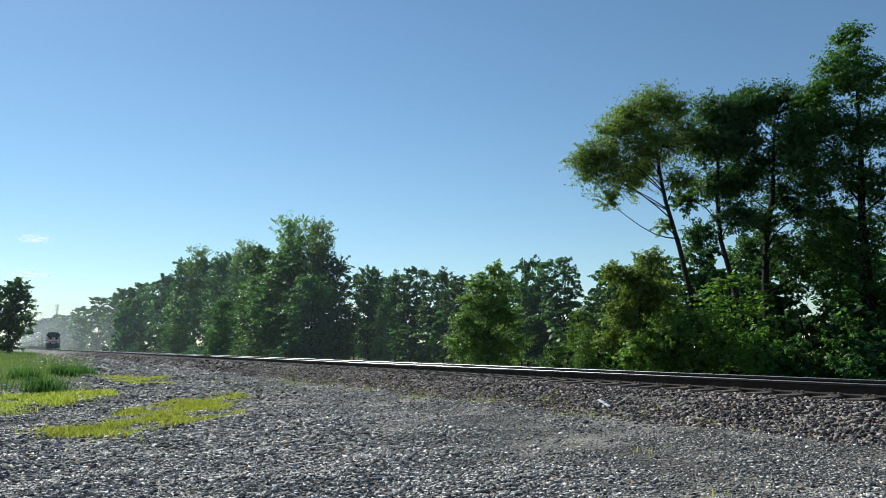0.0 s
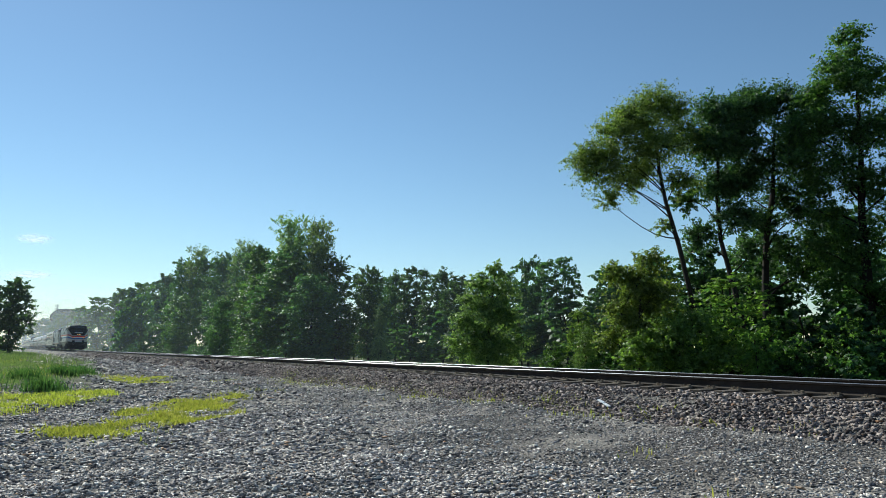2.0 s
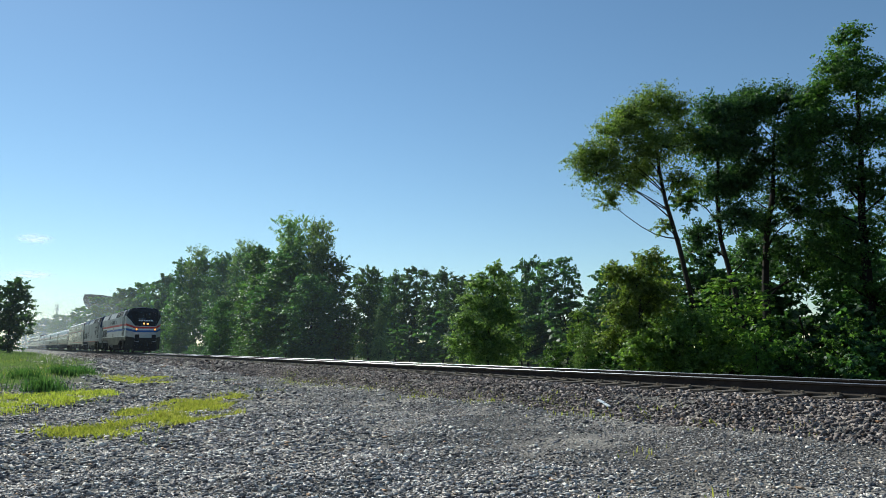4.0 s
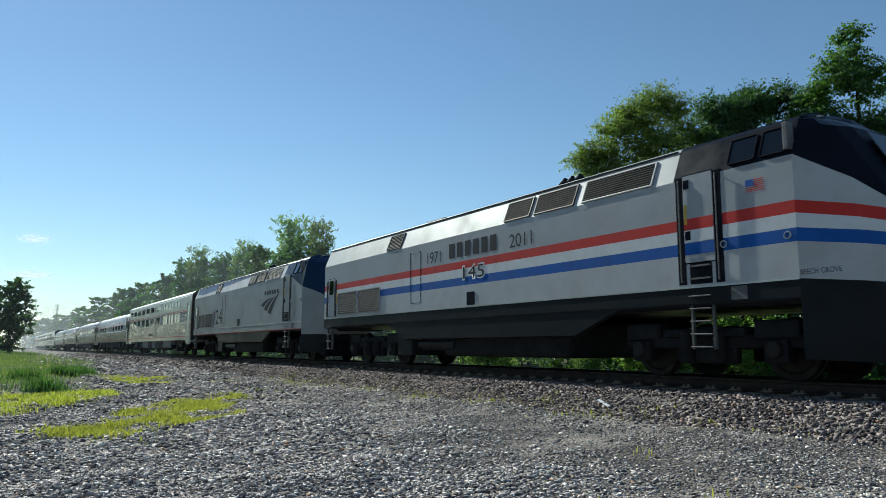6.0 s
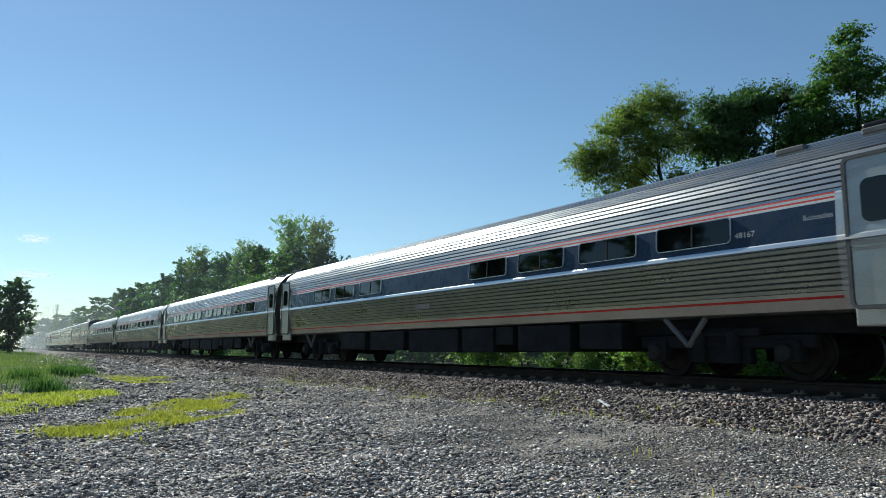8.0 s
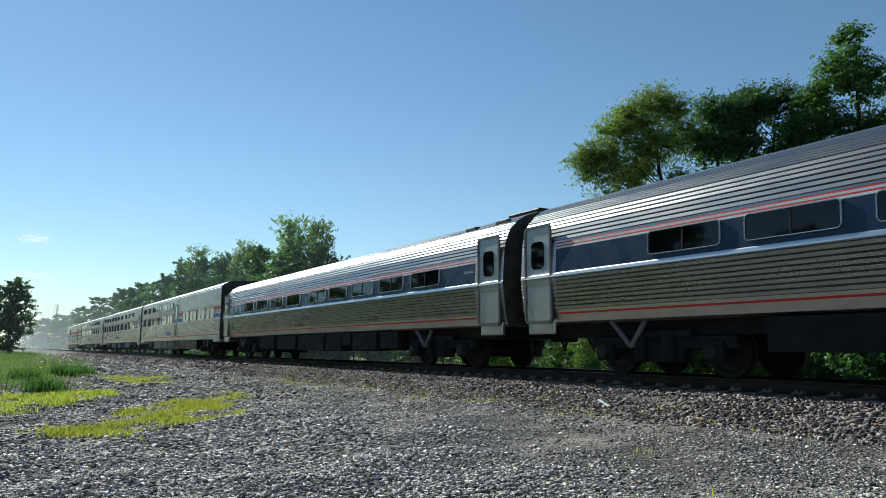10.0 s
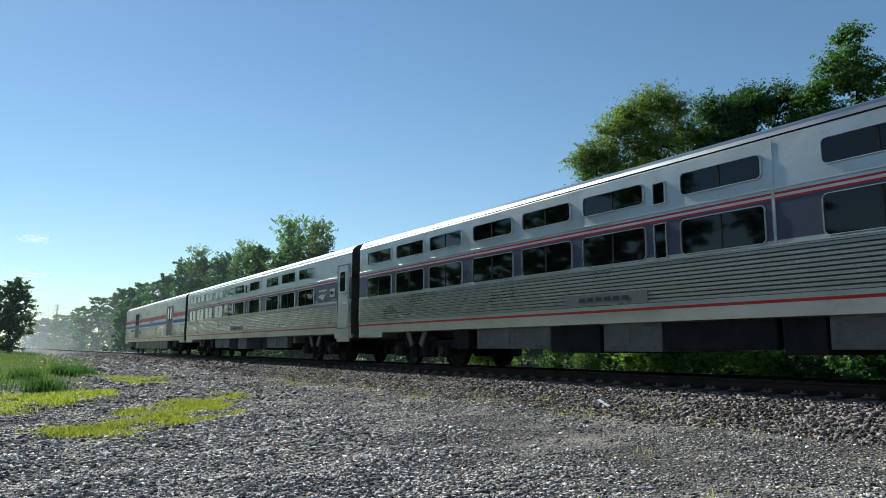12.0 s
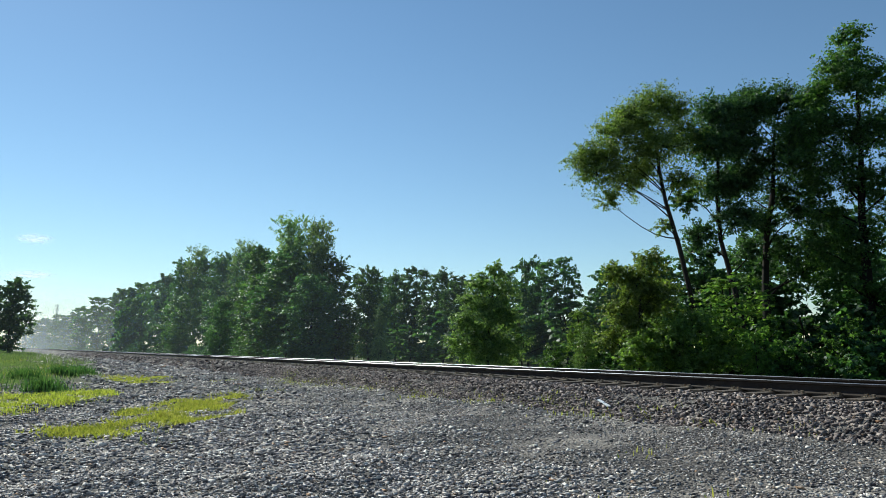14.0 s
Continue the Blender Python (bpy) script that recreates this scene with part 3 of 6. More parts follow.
STEEL = sheet_steel("stainless_sheet", (0.52, 0.51, 0.50), 0.36, 0.02)
FLUTE = sheet_steel("stainless_fluting", (0.37, 0.365, 0.345), 0.30, 0.004)
ROOF_STEEL = sheet_steel("stainless_roof", (0.30, 0.305, 0.315), 0.34, 0.006)
END_STEEL = weathered("car_end_grime", (0.07, 0.062, 0.055), 0.7, 0.2, 2.5, 0.5, 0, 40)
CHROME = material("bright_metal", (0.55, 0.55, 0.56), 0.3, 1.0)
RED = weathered("red_paint", (0.52, 0.028, 0.020), 0.4, 0, 2.0, 0.15, 0.0, 50)
BLUE = weathered("blue_paint", (0.010, 0.090, 0.38), 0.4, 0, 2.0, 0.15, 0.0, 50)
SLATE = weathered("slate_blue_paint", (0.020, 0.040, 0.085), 0.26, 0, 2.0, 0.15, 0.0, 50)
DUSK = weathered("dusky_blue_paint", (0.070, 0.074, 0.115), 0.3, 0, 2.0, 0.15, 0.0, 50)
# dark tone for groove faces: shade between the flutes put into colour
GROOVE = weathered("groove_shade", (0.075, 0.073, 0.068), 0.6, 0.3, 3, 0.3, 0, 40)
SWEEP = weathered("sweep_blue_paint", (0.075, 0.105, 0.17), 0.35, 0, 2.0, 0.12, 0.0, 50, (1, 1, 1), 0.08)
WHITE = weathered("white_paint", (0.66, 0.67, 0.68), 0.4, 0, 2.0, 0.10, 0.0, 50)
PLATINUM = weathered("platinum_paint", (0.37, 0.38, 0.395), 0.42, 0.15, 0.9, 0.09, 0.015, 50)
SILVER = weathered("silver_grey_paint", (0.285, 0.295, 0.31), 0.40, 0.15, 0.9, 0.10, 0.015, 50)
PLATINUM_LOW = weathered("platinum_low_paint", (0.46, 0.47, 0.485), 0.42, 0.1, 1.2, 0.14, 0.006, 50)
ROOF_WHITE = weathered("white_roof_paint", (0.42, 0.42, 0.425), 0.5, 0, 1.0, 0.22, 0.004, 40)
GREY_DARK = weathered("dark_grey_paint", (0.018, 0.021, 0.025), 0.36, 0, 1.6, 0.25, 0.0, 40, (1, 1, 1), 0.08)
BLACK = weathered("black_paint", (0.010, 0.012, 0.019), 0.3, 0, 1.6, 0.2, 0.0, 40, (1, 1, 1), 0.05)
NAVY = weathered("navy_paint", (0.016, 0.034, 0.080), 0.3, 0, 1.6, 0.2, 0.0, 40, (1, 1, 1), 0.05)
RUBBER = weathered("rubber", (0.022, 0.021, 0.020), 0.8, 0, 4, 0.4, 0, 40)
WHEEL = weathered("wheel_steel", (0.025, 0.022, 0.020), 0.6, 0.4, 5, 0.4, 0, 50)
BOX_GREY = weathered("equipment_box_grey", (0.14, 0.14, 0.14), 0.55, 0.2, 3, 0.35, 0, 40)
GLASS = material("dark_tinted_glass", (0.004, 0.005, 0.005), 0.04, 0.0, 0.4)
LETTER_DARK = material("dark_lettering", (0.012, 0.016, 0.024), 0.6, 0.0, 0.2)
SLAT = material("slat_metal", (0.022, 0.022, 0.024), 0.6, 0.0, 0.12)
LETTER_WHITE = material("white_lettering", (0.62, 0.63, 0.64), 0.5)
YELLOW = material("yellow_paint", (0.55, 0.38, 0.03), 0.5)


def lamp_material(name, colour, strength):
    m = material(name, colour, 0.3)
    b = m.node_tree.nodes["Principled BSDF"]
    b.inputs["Emission Color"].default_value = (*colour, 1)
    b.inputs["Emission Strength"].default_value = strength
    return m


HEADLIGHT = lamp_material("headlight_glow", (1.0, 0.42, 0.12), 1.5)
DITCHLIGHT = lamp_material("ditch_light_glow", (1.0, 0.34, 0.08), 1.1)


# ---- train: shapes (x forward, the front coupling at x = 0, y = -1.56 the near side) ----
def rounded(w, h, r, n=5):
    pts = []
    for cx, cz, a0 in ((w / 2 - r, h / 2 - r, 0), (-w / 2 + r, h / 2 - r, 90), (-w / 2 + r, -h / 2 + r, 180), (w / 2 - r, -h / 2 + r, 270)):
        for i in range(n + 1):
            a = radians(a0 + 90 * i / n)
            pts.append((cx + r * math.cos(a), cz + r * math.sin(a)))
    return pts


def ring_mesh(w, h, r, edge, proud):
    """A rounded frame in the xz plane, facing -y."""
    bm = bmesh.new()
    a = [bm.verts.new((x, 0, z)) for x, z in rounded(w, h, r)]
    b = [bm.verts.new((x, -proud, z)) for x, z in rounded(w - 0.01, h - 0.01, r)]
    c = [bm.verts.new((x, -proud, z)) for x, z in rounded(w - 2 * edge, h - 2 * edge, max(0.01, r - edge))]
    d = [bm.verts.new((x, 0, z)) for x, z in rounded(w - 2 * edge, h - 2 * edge, max(0.01, r - edge))]
    for p, q in ((a, b), (b, c), (c, d)):
        for i in range(len(p)):
            k = (i + 1) % len(p)
            bm.faces.new((p[i], p[k], q[k], q[i]))
    bmesh.ops.recalc_face_normals(bm, faces=bm.faces)
    return bm


def plate_mesh(w, h, r, proud):
    """A rounded plate in the xz plane, facing -y."""
    bm = bmesh.new()
    a = [bm.verts.new((x, 0, z)) for x, z in rounded(w, h, r)]
    b = [bm.verts.new((x, -proud, z)) for x, z in rounded(w, h, r)]
    for i in range(len(a)):
        k = (i + 1) % len(a)
        bm.faces.new((a[i], a[k], b[k], b[i]))
    bm.faces.new(b)
    bmesh.ops.recalc_face_normals(bm, faces=bm.faces)
    return bm


def ready(bm, mat, name):
    me = bpy.data.meshes.new(name)
    bm.to_mesh(me)
    bm.free()
    me.materials.append(mat)
    return me


CACHE = {}


def window(parent, s, z, w, h, r=0.10, side=-1.56, split=True, name="window", frame_mat=None, depth=0.03):
    """A window on the car's side: frame, dark pane, centre bar; s runs back from the front coupling."""
    key = (round(w, 2), round(h, 2), r, split, name)
    if key not in CACHE:
        CACHE[key] = (ready(ring_mesh(w, h, r, 0.018, depth), frame_mat or CHROME, "window_frame"), ready(plate_mesh(w - 0.045, h - 0.045, max(0.01, r - 0.025), 0.008), GLASS, "pane"), ready(box(bmesh.new(), -0.015, 0.015, -0.022, 0, -h / 2 + 0.03, h / 2 - 0.03), RUBBER, "divider"))
    f, p, d = CACHE[key]
    ob = share(name, f, parent, pose(-s, side, z) if side < 0 else pose(-s, side, z, 0, 0, 180), "dark tinted window with a bright metal frame")
    share("pane", p, ob, Matrix())
    if split:
        share("divider", d, ob, Matrix())
    return ob


def lettering(parent, text, s_left, s_right, z0, z1, mat, side=-1.564, slant=0.0, bold=0.0):
    cu = bpy.data.curves.new("lettering", "FONT")
    cu.body = text
    cu.offset = bold
    ob = bpy.data.objects.new("lettering", cu)
    me = bpy.data.meshes.new_from_object(ob)
    bpy.data.objects.remove(ob)
    n = len(me.vertices)
    co = np.empty(n * 3, np.float32)
    me.vertices.foreach_get("co", co)
    co = co.reshape(-1, 3)
    lo, hi = co.min(0), co.max(0)
    u = (co[:, 0] - lo[0]) / (hi[0] - lo[0])
    v = (co[:, 1] - lo[1]) / (hi[1] - lo[1])
    out = np.stack([-s_left + u * (s_left - s_right) + slant * v * (z1 - z0), np.full(n, side), z0 + v * (z1 - z0)], -1)
    me.vertices.foreach_set("co", out.astype(np.float32).ravel())
    me.materials.clear()
    me.materials.append(mat)
    me.update()
    return share("lettering", me, parent, Matrix())


def flat_shape(parent, name, polys, mat, side=-1.565, proud=0.003, label=""):
    """Flat painted shapes of (s, z) corners, a few millimetres proud of the side."""
    bm = bmesh.new()
    for poly in polys:
        vs = [bm.verts.new((-s, side, z)) for s, z in poly]
        f = bm.faces.new(vs)
        f.normal_update()
        if f.normal.y > 0:
            f.normal_flip()
    return part(name, bm, mat, parent, label)


def emblem(parent, s0, s1, z0, z1, mat, side=-1.565):
    """Three sweeping blades."""
    def pt(u, v):
        return (s0 + (s1 - s0) * u, z0 + (z1 - z0) * v)

    def curve(a, b, c, n=8):
        return [tuple((1 - t) ** 2 * a[k] + 2 * t * (1 - t) * b[k] + t * t * c[k] for k in (0, 1)) for t in [i / n for i in range(n + 1)]]
    polys = []
    for up, low in ((((0, .49), (.26, .76), (.58, .76)), ((.16, .37), (.30, .62), (.575, .75))), (((.17, .29), (.40, .70), (.79, .82)), ((.34, .17), (.48, .58), (.785, .81))), (((.38, .11), (.60, .65), (1, 1)), ((.56, 0), (.68, .48), (.995, .99)))):
        a, b = curve(*up), curve(*low)
        for i in range(8):
            polys.append([pt(*a[i]), pt(*a[i + 1]), pt(*b[i + 1]), pt(*b[i])])
    return flat_shape(parent, "emblem", polys, mat, side)


def wordmark(parent, s0, s1, z0, z1, mat, n=6, side=-1.565, slant=0.08):
    """A brand name as a row of plain blocks."""
    w = (s0 - s1) / n
    for i in range(n):
        a, b = s0 - i * w, s0 - i * w - w * 0.72
        flat_shape(parent, "wordmark", [[(a, z0), (b, z0), (b - slant, z1), (a - slant, z1)]], mat, side)


def skin(profile, stations, mats_of):
    """A hull: the half profile [(y, z), ...] from the sill over the roof, mirrored, along the stations; mats_of(band, bay) names each face's material."""
    full = [(-y, z) for y, z in profile] + [(y, z) for y, z in reversed(profile[:-1])]
    bm = bmesh.new()
    rings = [[bm.verts.new((-s, y, z)) for y, z in full] for s in stations]
    nb = len(profile) - 1
    for j in range(len(stations) - 1):
        for k in range(len(full) - 1):
            f = bm.faces.new((rings[j][k], rings[j][k + 1], rings[j + 1][k + 1], rings[j + 1][k]))
            f.material_index = mats_of(k if k < nb else 2 * nb - 1 - k, j)
        f = bm.faces.new((rings[j][-1], rings[j][0], rings[j + 1][0], rings[j + 1][-1]))
    ends = []
    for ring in (rings[0], rings[-1]):
        ends.append(bm.faces.new(ring))
    bmesh.ops.recalc_face_normals(bm, faces=bm.faces)
    return bm, ends


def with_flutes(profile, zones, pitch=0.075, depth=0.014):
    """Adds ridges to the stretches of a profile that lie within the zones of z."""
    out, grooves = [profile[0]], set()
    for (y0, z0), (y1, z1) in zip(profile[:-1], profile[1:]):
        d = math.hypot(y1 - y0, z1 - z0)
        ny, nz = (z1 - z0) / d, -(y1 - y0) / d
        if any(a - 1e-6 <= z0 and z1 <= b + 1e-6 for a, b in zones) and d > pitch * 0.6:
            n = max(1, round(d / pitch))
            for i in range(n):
                # faces between the ridges, to be coloured as shaded
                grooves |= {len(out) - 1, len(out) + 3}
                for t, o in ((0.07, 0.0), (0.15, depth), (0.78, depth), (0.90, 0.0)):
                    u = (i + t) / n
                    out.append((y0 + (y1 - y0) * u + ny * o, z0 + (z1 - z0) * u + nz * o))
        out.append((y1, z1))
    return out, grooves


def wheel_mesh(r):
    bm = bmesh.new()
    turned = [(0.0, -0.07), (0.10, -0.09), (0.12, -0.05), (r * 0.72, -0.03), (r * 0.80, -0.065), (r, -0.065), (r, 0.05), (r + 0.028, 0.06), (r + 0.028, 0.085), (r * 0.8, 0.085), (r * 0.72, 0.04), (0.12, 0.06), (0.0, 0.08)]
    n = 28
    rings = [[bm.verts.new((q * math.cos(2 * math.pi * i / n), y, q * math.sin(2 * math.pi * i / n))) for i in range(n)] for q, y in turned]
    for a, b in zip(rings[:-1], rings[1:]):
        for i in range(n):
            k = (i + 1) % n
            bm.faces.new((a[i], a[k], b[k], b[i]))
    bmesh.ops.remove_doubles(bm, verts=bm.verts, dist=0.0005)
    bmesh.ops.recalc_face_normals(bm, faces=bm.faces)
    return bm


def bogie(parent, s, wheelbase=2.6, r=0.457, heavy=False):
    """A two-axle truck under a car, centred s behind the front coupling."""
    key = ("bogie", wheelbase, r, heavy)
    if key not in CACHE:
        bm = bmesh.new()
        box(bm, -wheelbase / 2 - 0.45, wheelbase / 2 + 0.45, -1.20, -1.02, 0.52, 0.74, 0.03)
        box(bm, -0.62, 0.62, -1.20, -1.02, 0.26, 0.54, 0.04)
        box(bm, -0.85, 0.85, -1.28, -1.05, 0.72, 0.86, 0.03)
        for e in (-1, 1):
            box(bm, e * wheelbase / 2 - 0.22, e * wheelbase / 2 + 0.22, -1.30, -1.02, 0.28, 0.66, 0.05)
            if heavy:
                box(bm, e * wheelbase / 2 - 0.40, e * wheelbase / 2 + 0.40, -1.25, -1.1, 0.66, 0.98, 0.05)
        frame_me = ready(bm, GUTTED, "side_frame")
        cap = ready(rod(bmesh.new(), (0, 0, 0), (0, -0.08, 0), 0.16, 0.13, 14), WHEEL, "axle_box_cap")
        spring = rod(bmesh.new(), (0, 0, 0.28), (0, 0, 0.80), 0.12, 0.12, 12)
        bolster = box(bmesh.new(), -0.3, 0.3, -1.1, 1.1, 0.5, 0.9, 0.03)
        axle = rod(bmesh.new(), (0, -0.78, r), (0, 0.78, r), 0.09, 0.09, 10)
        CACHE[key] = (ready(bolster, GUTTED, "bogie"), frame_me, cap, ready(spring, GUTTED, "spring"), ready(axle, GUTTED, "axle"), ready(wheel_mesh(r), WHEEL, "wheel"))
    bo, fm, cap, spring, axle, wm = CACHE[key]
    ob = share("bogie", bo, parent, pose(-s, 0, 0), "grimy steel truck frame, colour darkened for underfloor shade")
    for sd in (-1, 1):
        turn = 0 if sd < 0 else 180
        share("side_frame", fm, ob, pose(0, 0, 0, 0, 0, turn))
        for e in (-1, 1):
            share("axle_box_cap", cap, ob, pose(e * wheelbase / 2, sd * 1.29, r, 0, 0, turn))
            share("spring", spring, ob, pose(e * 0.34, sd * 1.24, 0))
            share("wheel", wm, ob, pose(e * wheelbase / 2, sd * 0.76, r, 0, 0, turn))
    for e in (-1, 1):
        share("axle", axle, ob, pose(e * wheelbase / 2, 0, 0))
    return ob


def louvre(parent, s0, s1, z0, z1, side=-1.55, lean=0.0, slats=9, mat=None, name="grille"):
    """A louvred grille: frame, dark back and sloping slats."""
    w, h = s0 - s1, (z1 - z0) / math.cos(radians(lean))
    bm = box(bmesh.new(), 0, w, -0.004, 0.02, 0, h)
    g = part(name, bm, BLACK, parent, "dark louvred air grille", pose(-s0, side, z0, -lean, 0, 0))
    bm = ring_mesh(w, h, 0.02, 0.03, 0.03)
    part("grille_frame", bm, mat or PLATINUM, g, at=pose(w / 2, 0, h / 2))
    bm = bmesh.new()
    for i in range(slats):
        zc = h * (i + 0.5) / slats
        sl = [bm.verts.new(p) for p in ((0.03, -0.03, zc - h / slats * 0.35), (w - 0.03, -0.03, zc - h / slats * 0.35), (w - 0.03, -0.006, zc + h / slats * 0.25), (0.03, -0.006, zc + h / slats * 0.25))]
        sl2 = [bm.verts.new(v.co + Vector((0, 0, 0.008))) for v in sl]
        bm.faces.new(sl)
        bm.faces.new(list(reversed(sl2)))
        bm.faces.new((sl[0], sl2[0], sl2[1], sl[1]))
    bmesh.ops.recalc_face_normals(bm, faces=bm.faces)
    part("slats", bm, SLAT, g)
    return g


def handrail(parent, s, z0, z1, side=-1.56, r=0.016, out=0.07, mat=None):
    bm = bmesh.new()
    rod(bm, (-s, side - out, z0), (-s, side - out, z1), r)
    for z in (z0 + 0.02, z1 - 0.02):
        rod(bm, (-s, side, z), (-s, side - out, z), r)
    return part("handrail", bm, mat or CHROME, parent, "bright metal handrail")


def ladder(parent, s, z0, z1, w=0.42, rungs=4, side=-1.56):
    bm = bmesh.new()
    for e in (-1, 1):
        box(bm, -s + e * w / 2 - 0.02, -s + e * w / 2 + 0.02, side - 0.03, side + 0.03, z0, z1)
    for i in range(rungs):
        z = z0 + 0.03 + (z1 - z0 - 0.08) * i / (rungs - 1)
        box(bm, -s - w / 2, -s + w / 2, side - 0.09, side + 0.05, z, z + 0.025, 0.006)
    return part("step_ladder", bm, BOX_GREY, parent, "grey metal step ladder")


def coupler(parent, s, sign):
    bm = bmesh.new()
    box(bm, -s - 0.35 * (sign < 0), -s + 0.35 * (sign > 0), -0.12, 0.12, 0.72, 0.98, 0.04)
    box(bm, -s - 0.1, -s + 0.1, -0.2, 0.2, 0.66, 1.04, 0.05)
    rod(bm, (-s, -0.45, 1.0), (-s - 0.35 * sign, -0.45, 0.45), 0.03)
    rod(bm, (-s, 0.45, 1.0), (-s - 0.35 * sign, 0.45, 0.45), 0.03)
    return part("coupler", bm, GUTTED, parent)


def gangway(parent, s0, s1, top=3.75):
    bm = box(bmesh.new(), -s0, -s1, -0.95, 0.95, 1.15, top, 0.08)
    return part("gangway", bm, RUBBER, parent, "black rubber gangway bellows")


# ---- train: locomotives ----
def locomotive(label, heritage):
    e = tagged(new("locomotive"), label, "locomotive")
    P = dict(low=PLATINUM_LOW, b1=BLUE, w=WHITE, r=RED, g=PLATINUM) if heritage else dict(low=SILVER, b1=SILVER, w=SILVER, r=SILVER, g=SILVER)
    mats = [GREY_DARK, P["low"], P["b1"], P["w"], P["r"], P["g"], ROOF_WHITE, BLACK if heritage else NAVY, PLATINUM_LOW, RED]
    lowest = 1.20
    prof = [(1.45, lowest), (1.54, 1.26), (1.55, 1.29), (1.55, 1.57), (1.55, 2.14), (1.55, 2.35), (1.55, 2.58), (1.55, 2.78), (1.55, 3.50), (1.31, 4.10), (1.24, 4.17), (0.9, 4.28), (0.0, 4.34)]
    bands = [0, 0 if heritage else 9, 0 if heritage else 1, 1, 2, 3, 4, 5, 6, 6, 8, 8]
    bm, ends = skin(prof, (1.95, 4.25, 16.1, 20.35, 20.62), lambda k, j: 7 if (k in (8, 9, 10, 11) and j == 0) else bands[k])
    for f in ends:
        f.material_index = 5
    body = part("body", bm, mats, e, "platinum grey body with red, white and blue stripes" if heritage else "platinum grey body with a thin red sill line")
    # the nose: rows of (height at the corner, height at the front, set-back of the front, half width of the front)
    rows = [(0.36, 0.30, 0.80, 0.90), (1.05, 1.05, 0.62, 0.92), (1.57, 1.42, 0.56, 0.94), (2.14, 1.93, 0.53, 0.95), (2.35, 2.12, 0.54, 0.95), (2.58, 2.28, 0.57, 0.95), (2.78, 2.47, 0.60, 0.95), (3.50 if heritage else 2.97, 2.53 if heritage else 2.50, 0.62, 0.95), (4.00, 3.92, 1.42, 1.06), (4.10, 4.08, 1.66, 1.02), (4.17, 4.18, 1.82, 0.9), (4.28, 4.29, 1.90, 0.6)]
    side_y = [1.55] * 8 + [1.35, 1.31, 1.24, 0.9]
    tone = [0, 0, 1, 2, 3, 4, 5 if not heritage else 8, 7, 7, 7, 7]
    if not heritage:
        tone = [0, 5, 5, 5, 5, 5, 5, 7, 7, 7, 7]
    bm = bmesh.new()
    R = []
    for (zc, zf, sf, yf), ys in zip(rows, side_y):
        sc = 1.95
        pts = [(-sc, -ys, zc), (-(sf * 0.55 + sc * 0.45), -(yf * 0.55 + ys * 0.45) - 0.02, zf * 0.5 + zc * 0.5), (-sf - 0.10, -yf, zf * 0.98 + zc * 0.02), (-sf, -yf * 0.72, zf), (-sf + 0.05, 0, zf)]
        pts += [(x, -y, z) for x, y, z in reversed(pts[:-1])]
        R.append([bm.verts.new(p) for p in pts])
    for j in range(len(R) - 1):
        for k in range(len(R[0]) - 1):
            f = bm.faces.new((R[j][k], R[j][k + 1], R[j + 1][k + 1], R[j + 1][k]))
            f.material_index = tone[j]
    bm.faces.new(R[-1]).material_index = 7
    bmesh.ops.recalc_face_normals(bm, faces=bm.faces)
    nose = part("nose", bm, mats, e, "sloping faceted nose, dark upper half" if heritage else "sloping faceted nose with a navy upper half")
    # windscreens on the sloping front
    def front(u, v):
        a, b = rows[7], rows[8]
        zf, sf, yf = (a[i] + (b[i] - a[i]) * v for i in (1, 2, 3))
        return Vector((-sf + 0.06, u * yf, zf))
    for sd in (-1, 1):
        bm = bmesh.new()
        q = [front(sd * u, v) + Vector((0.02, 0, 0.015)) for u, v in ((0.06, 0.50), (0.68, 0.50), (0.62, 0.92), (0.06, 0.92))]
        vs = [bm.verts.new(p) for p in q]
        f = bm.faces.new(vs)
        g = bmesh.ops.extrude_face_region(bm, geom=[f])
        bmesh.ops.translate(bm, verts=[v for v in g["geom"] if isinstance(v, bmesh.types.BMVert)], vec=(0.012, 0, 0.008))
        bmesh.ops.recalc_face_normals(bm, faces=bm.faces)
        part("windscreen", bm, GLASS, e, "dark windscreen pane")
    for y, z, mat, rr, nm in ((-0.17, 2.74, HEADLIGHT, 0.085, "headlight"), (0.17, 2.74, HEADLIGHT, 0.085, "headlight"), (-0.82, 2.20, DITCHLIGHT, 0.10, "ditch_light"), (0.82, 2.20, DITCHLIGHT, 0.10, "ditch_light")):
        x = -0.66 if z > 2.5 else -0.55
        bm = rod(bmesh.new(), (x - 0.10, y, z), (x + 0.06, y, z), rr + 0.035, rr + 0.03, 18)
        h = part(nm, bm, GREY_DARK, e, "round lamp housing")
        part("lens", rod(bmesh.new(), (x + 0.05, y, z), (x + 0.075, y, z), rr, rr * 0.9, 18), mat if heritage else CHROME, h, "glowing lamp lens" if heritage else "unlit glass lamp lens")
    # pilot, corner pockets, coupler
    part("pilot", box(bmesh.new(), -1.1, -0.64, -1.05, 1.05, 0.20, 0.9, 0.08), BLACK, e, "black pilot plate")
    for sd in (-1, 1):
        part("step_pocket", box(bmesh.new(), -0.75, -0.50, sd * 0.74 - 0.19, sd * 0.74 + 0.19, 1.28, 1.72, 0.02), BLACK, e)
        bm = bmesh.new()
        rod(bm, (-0.50, sd * 0.55, 1.02), (-0.52, sd * 1.0, 1.12), 0.022)
        part("grab_iron", bm, CHROME, e)
    coupler(e, 0.25, 1)
    coupler(e, 20.8, -1)
    gangway(e, 20.6, 20.95, 3.3)
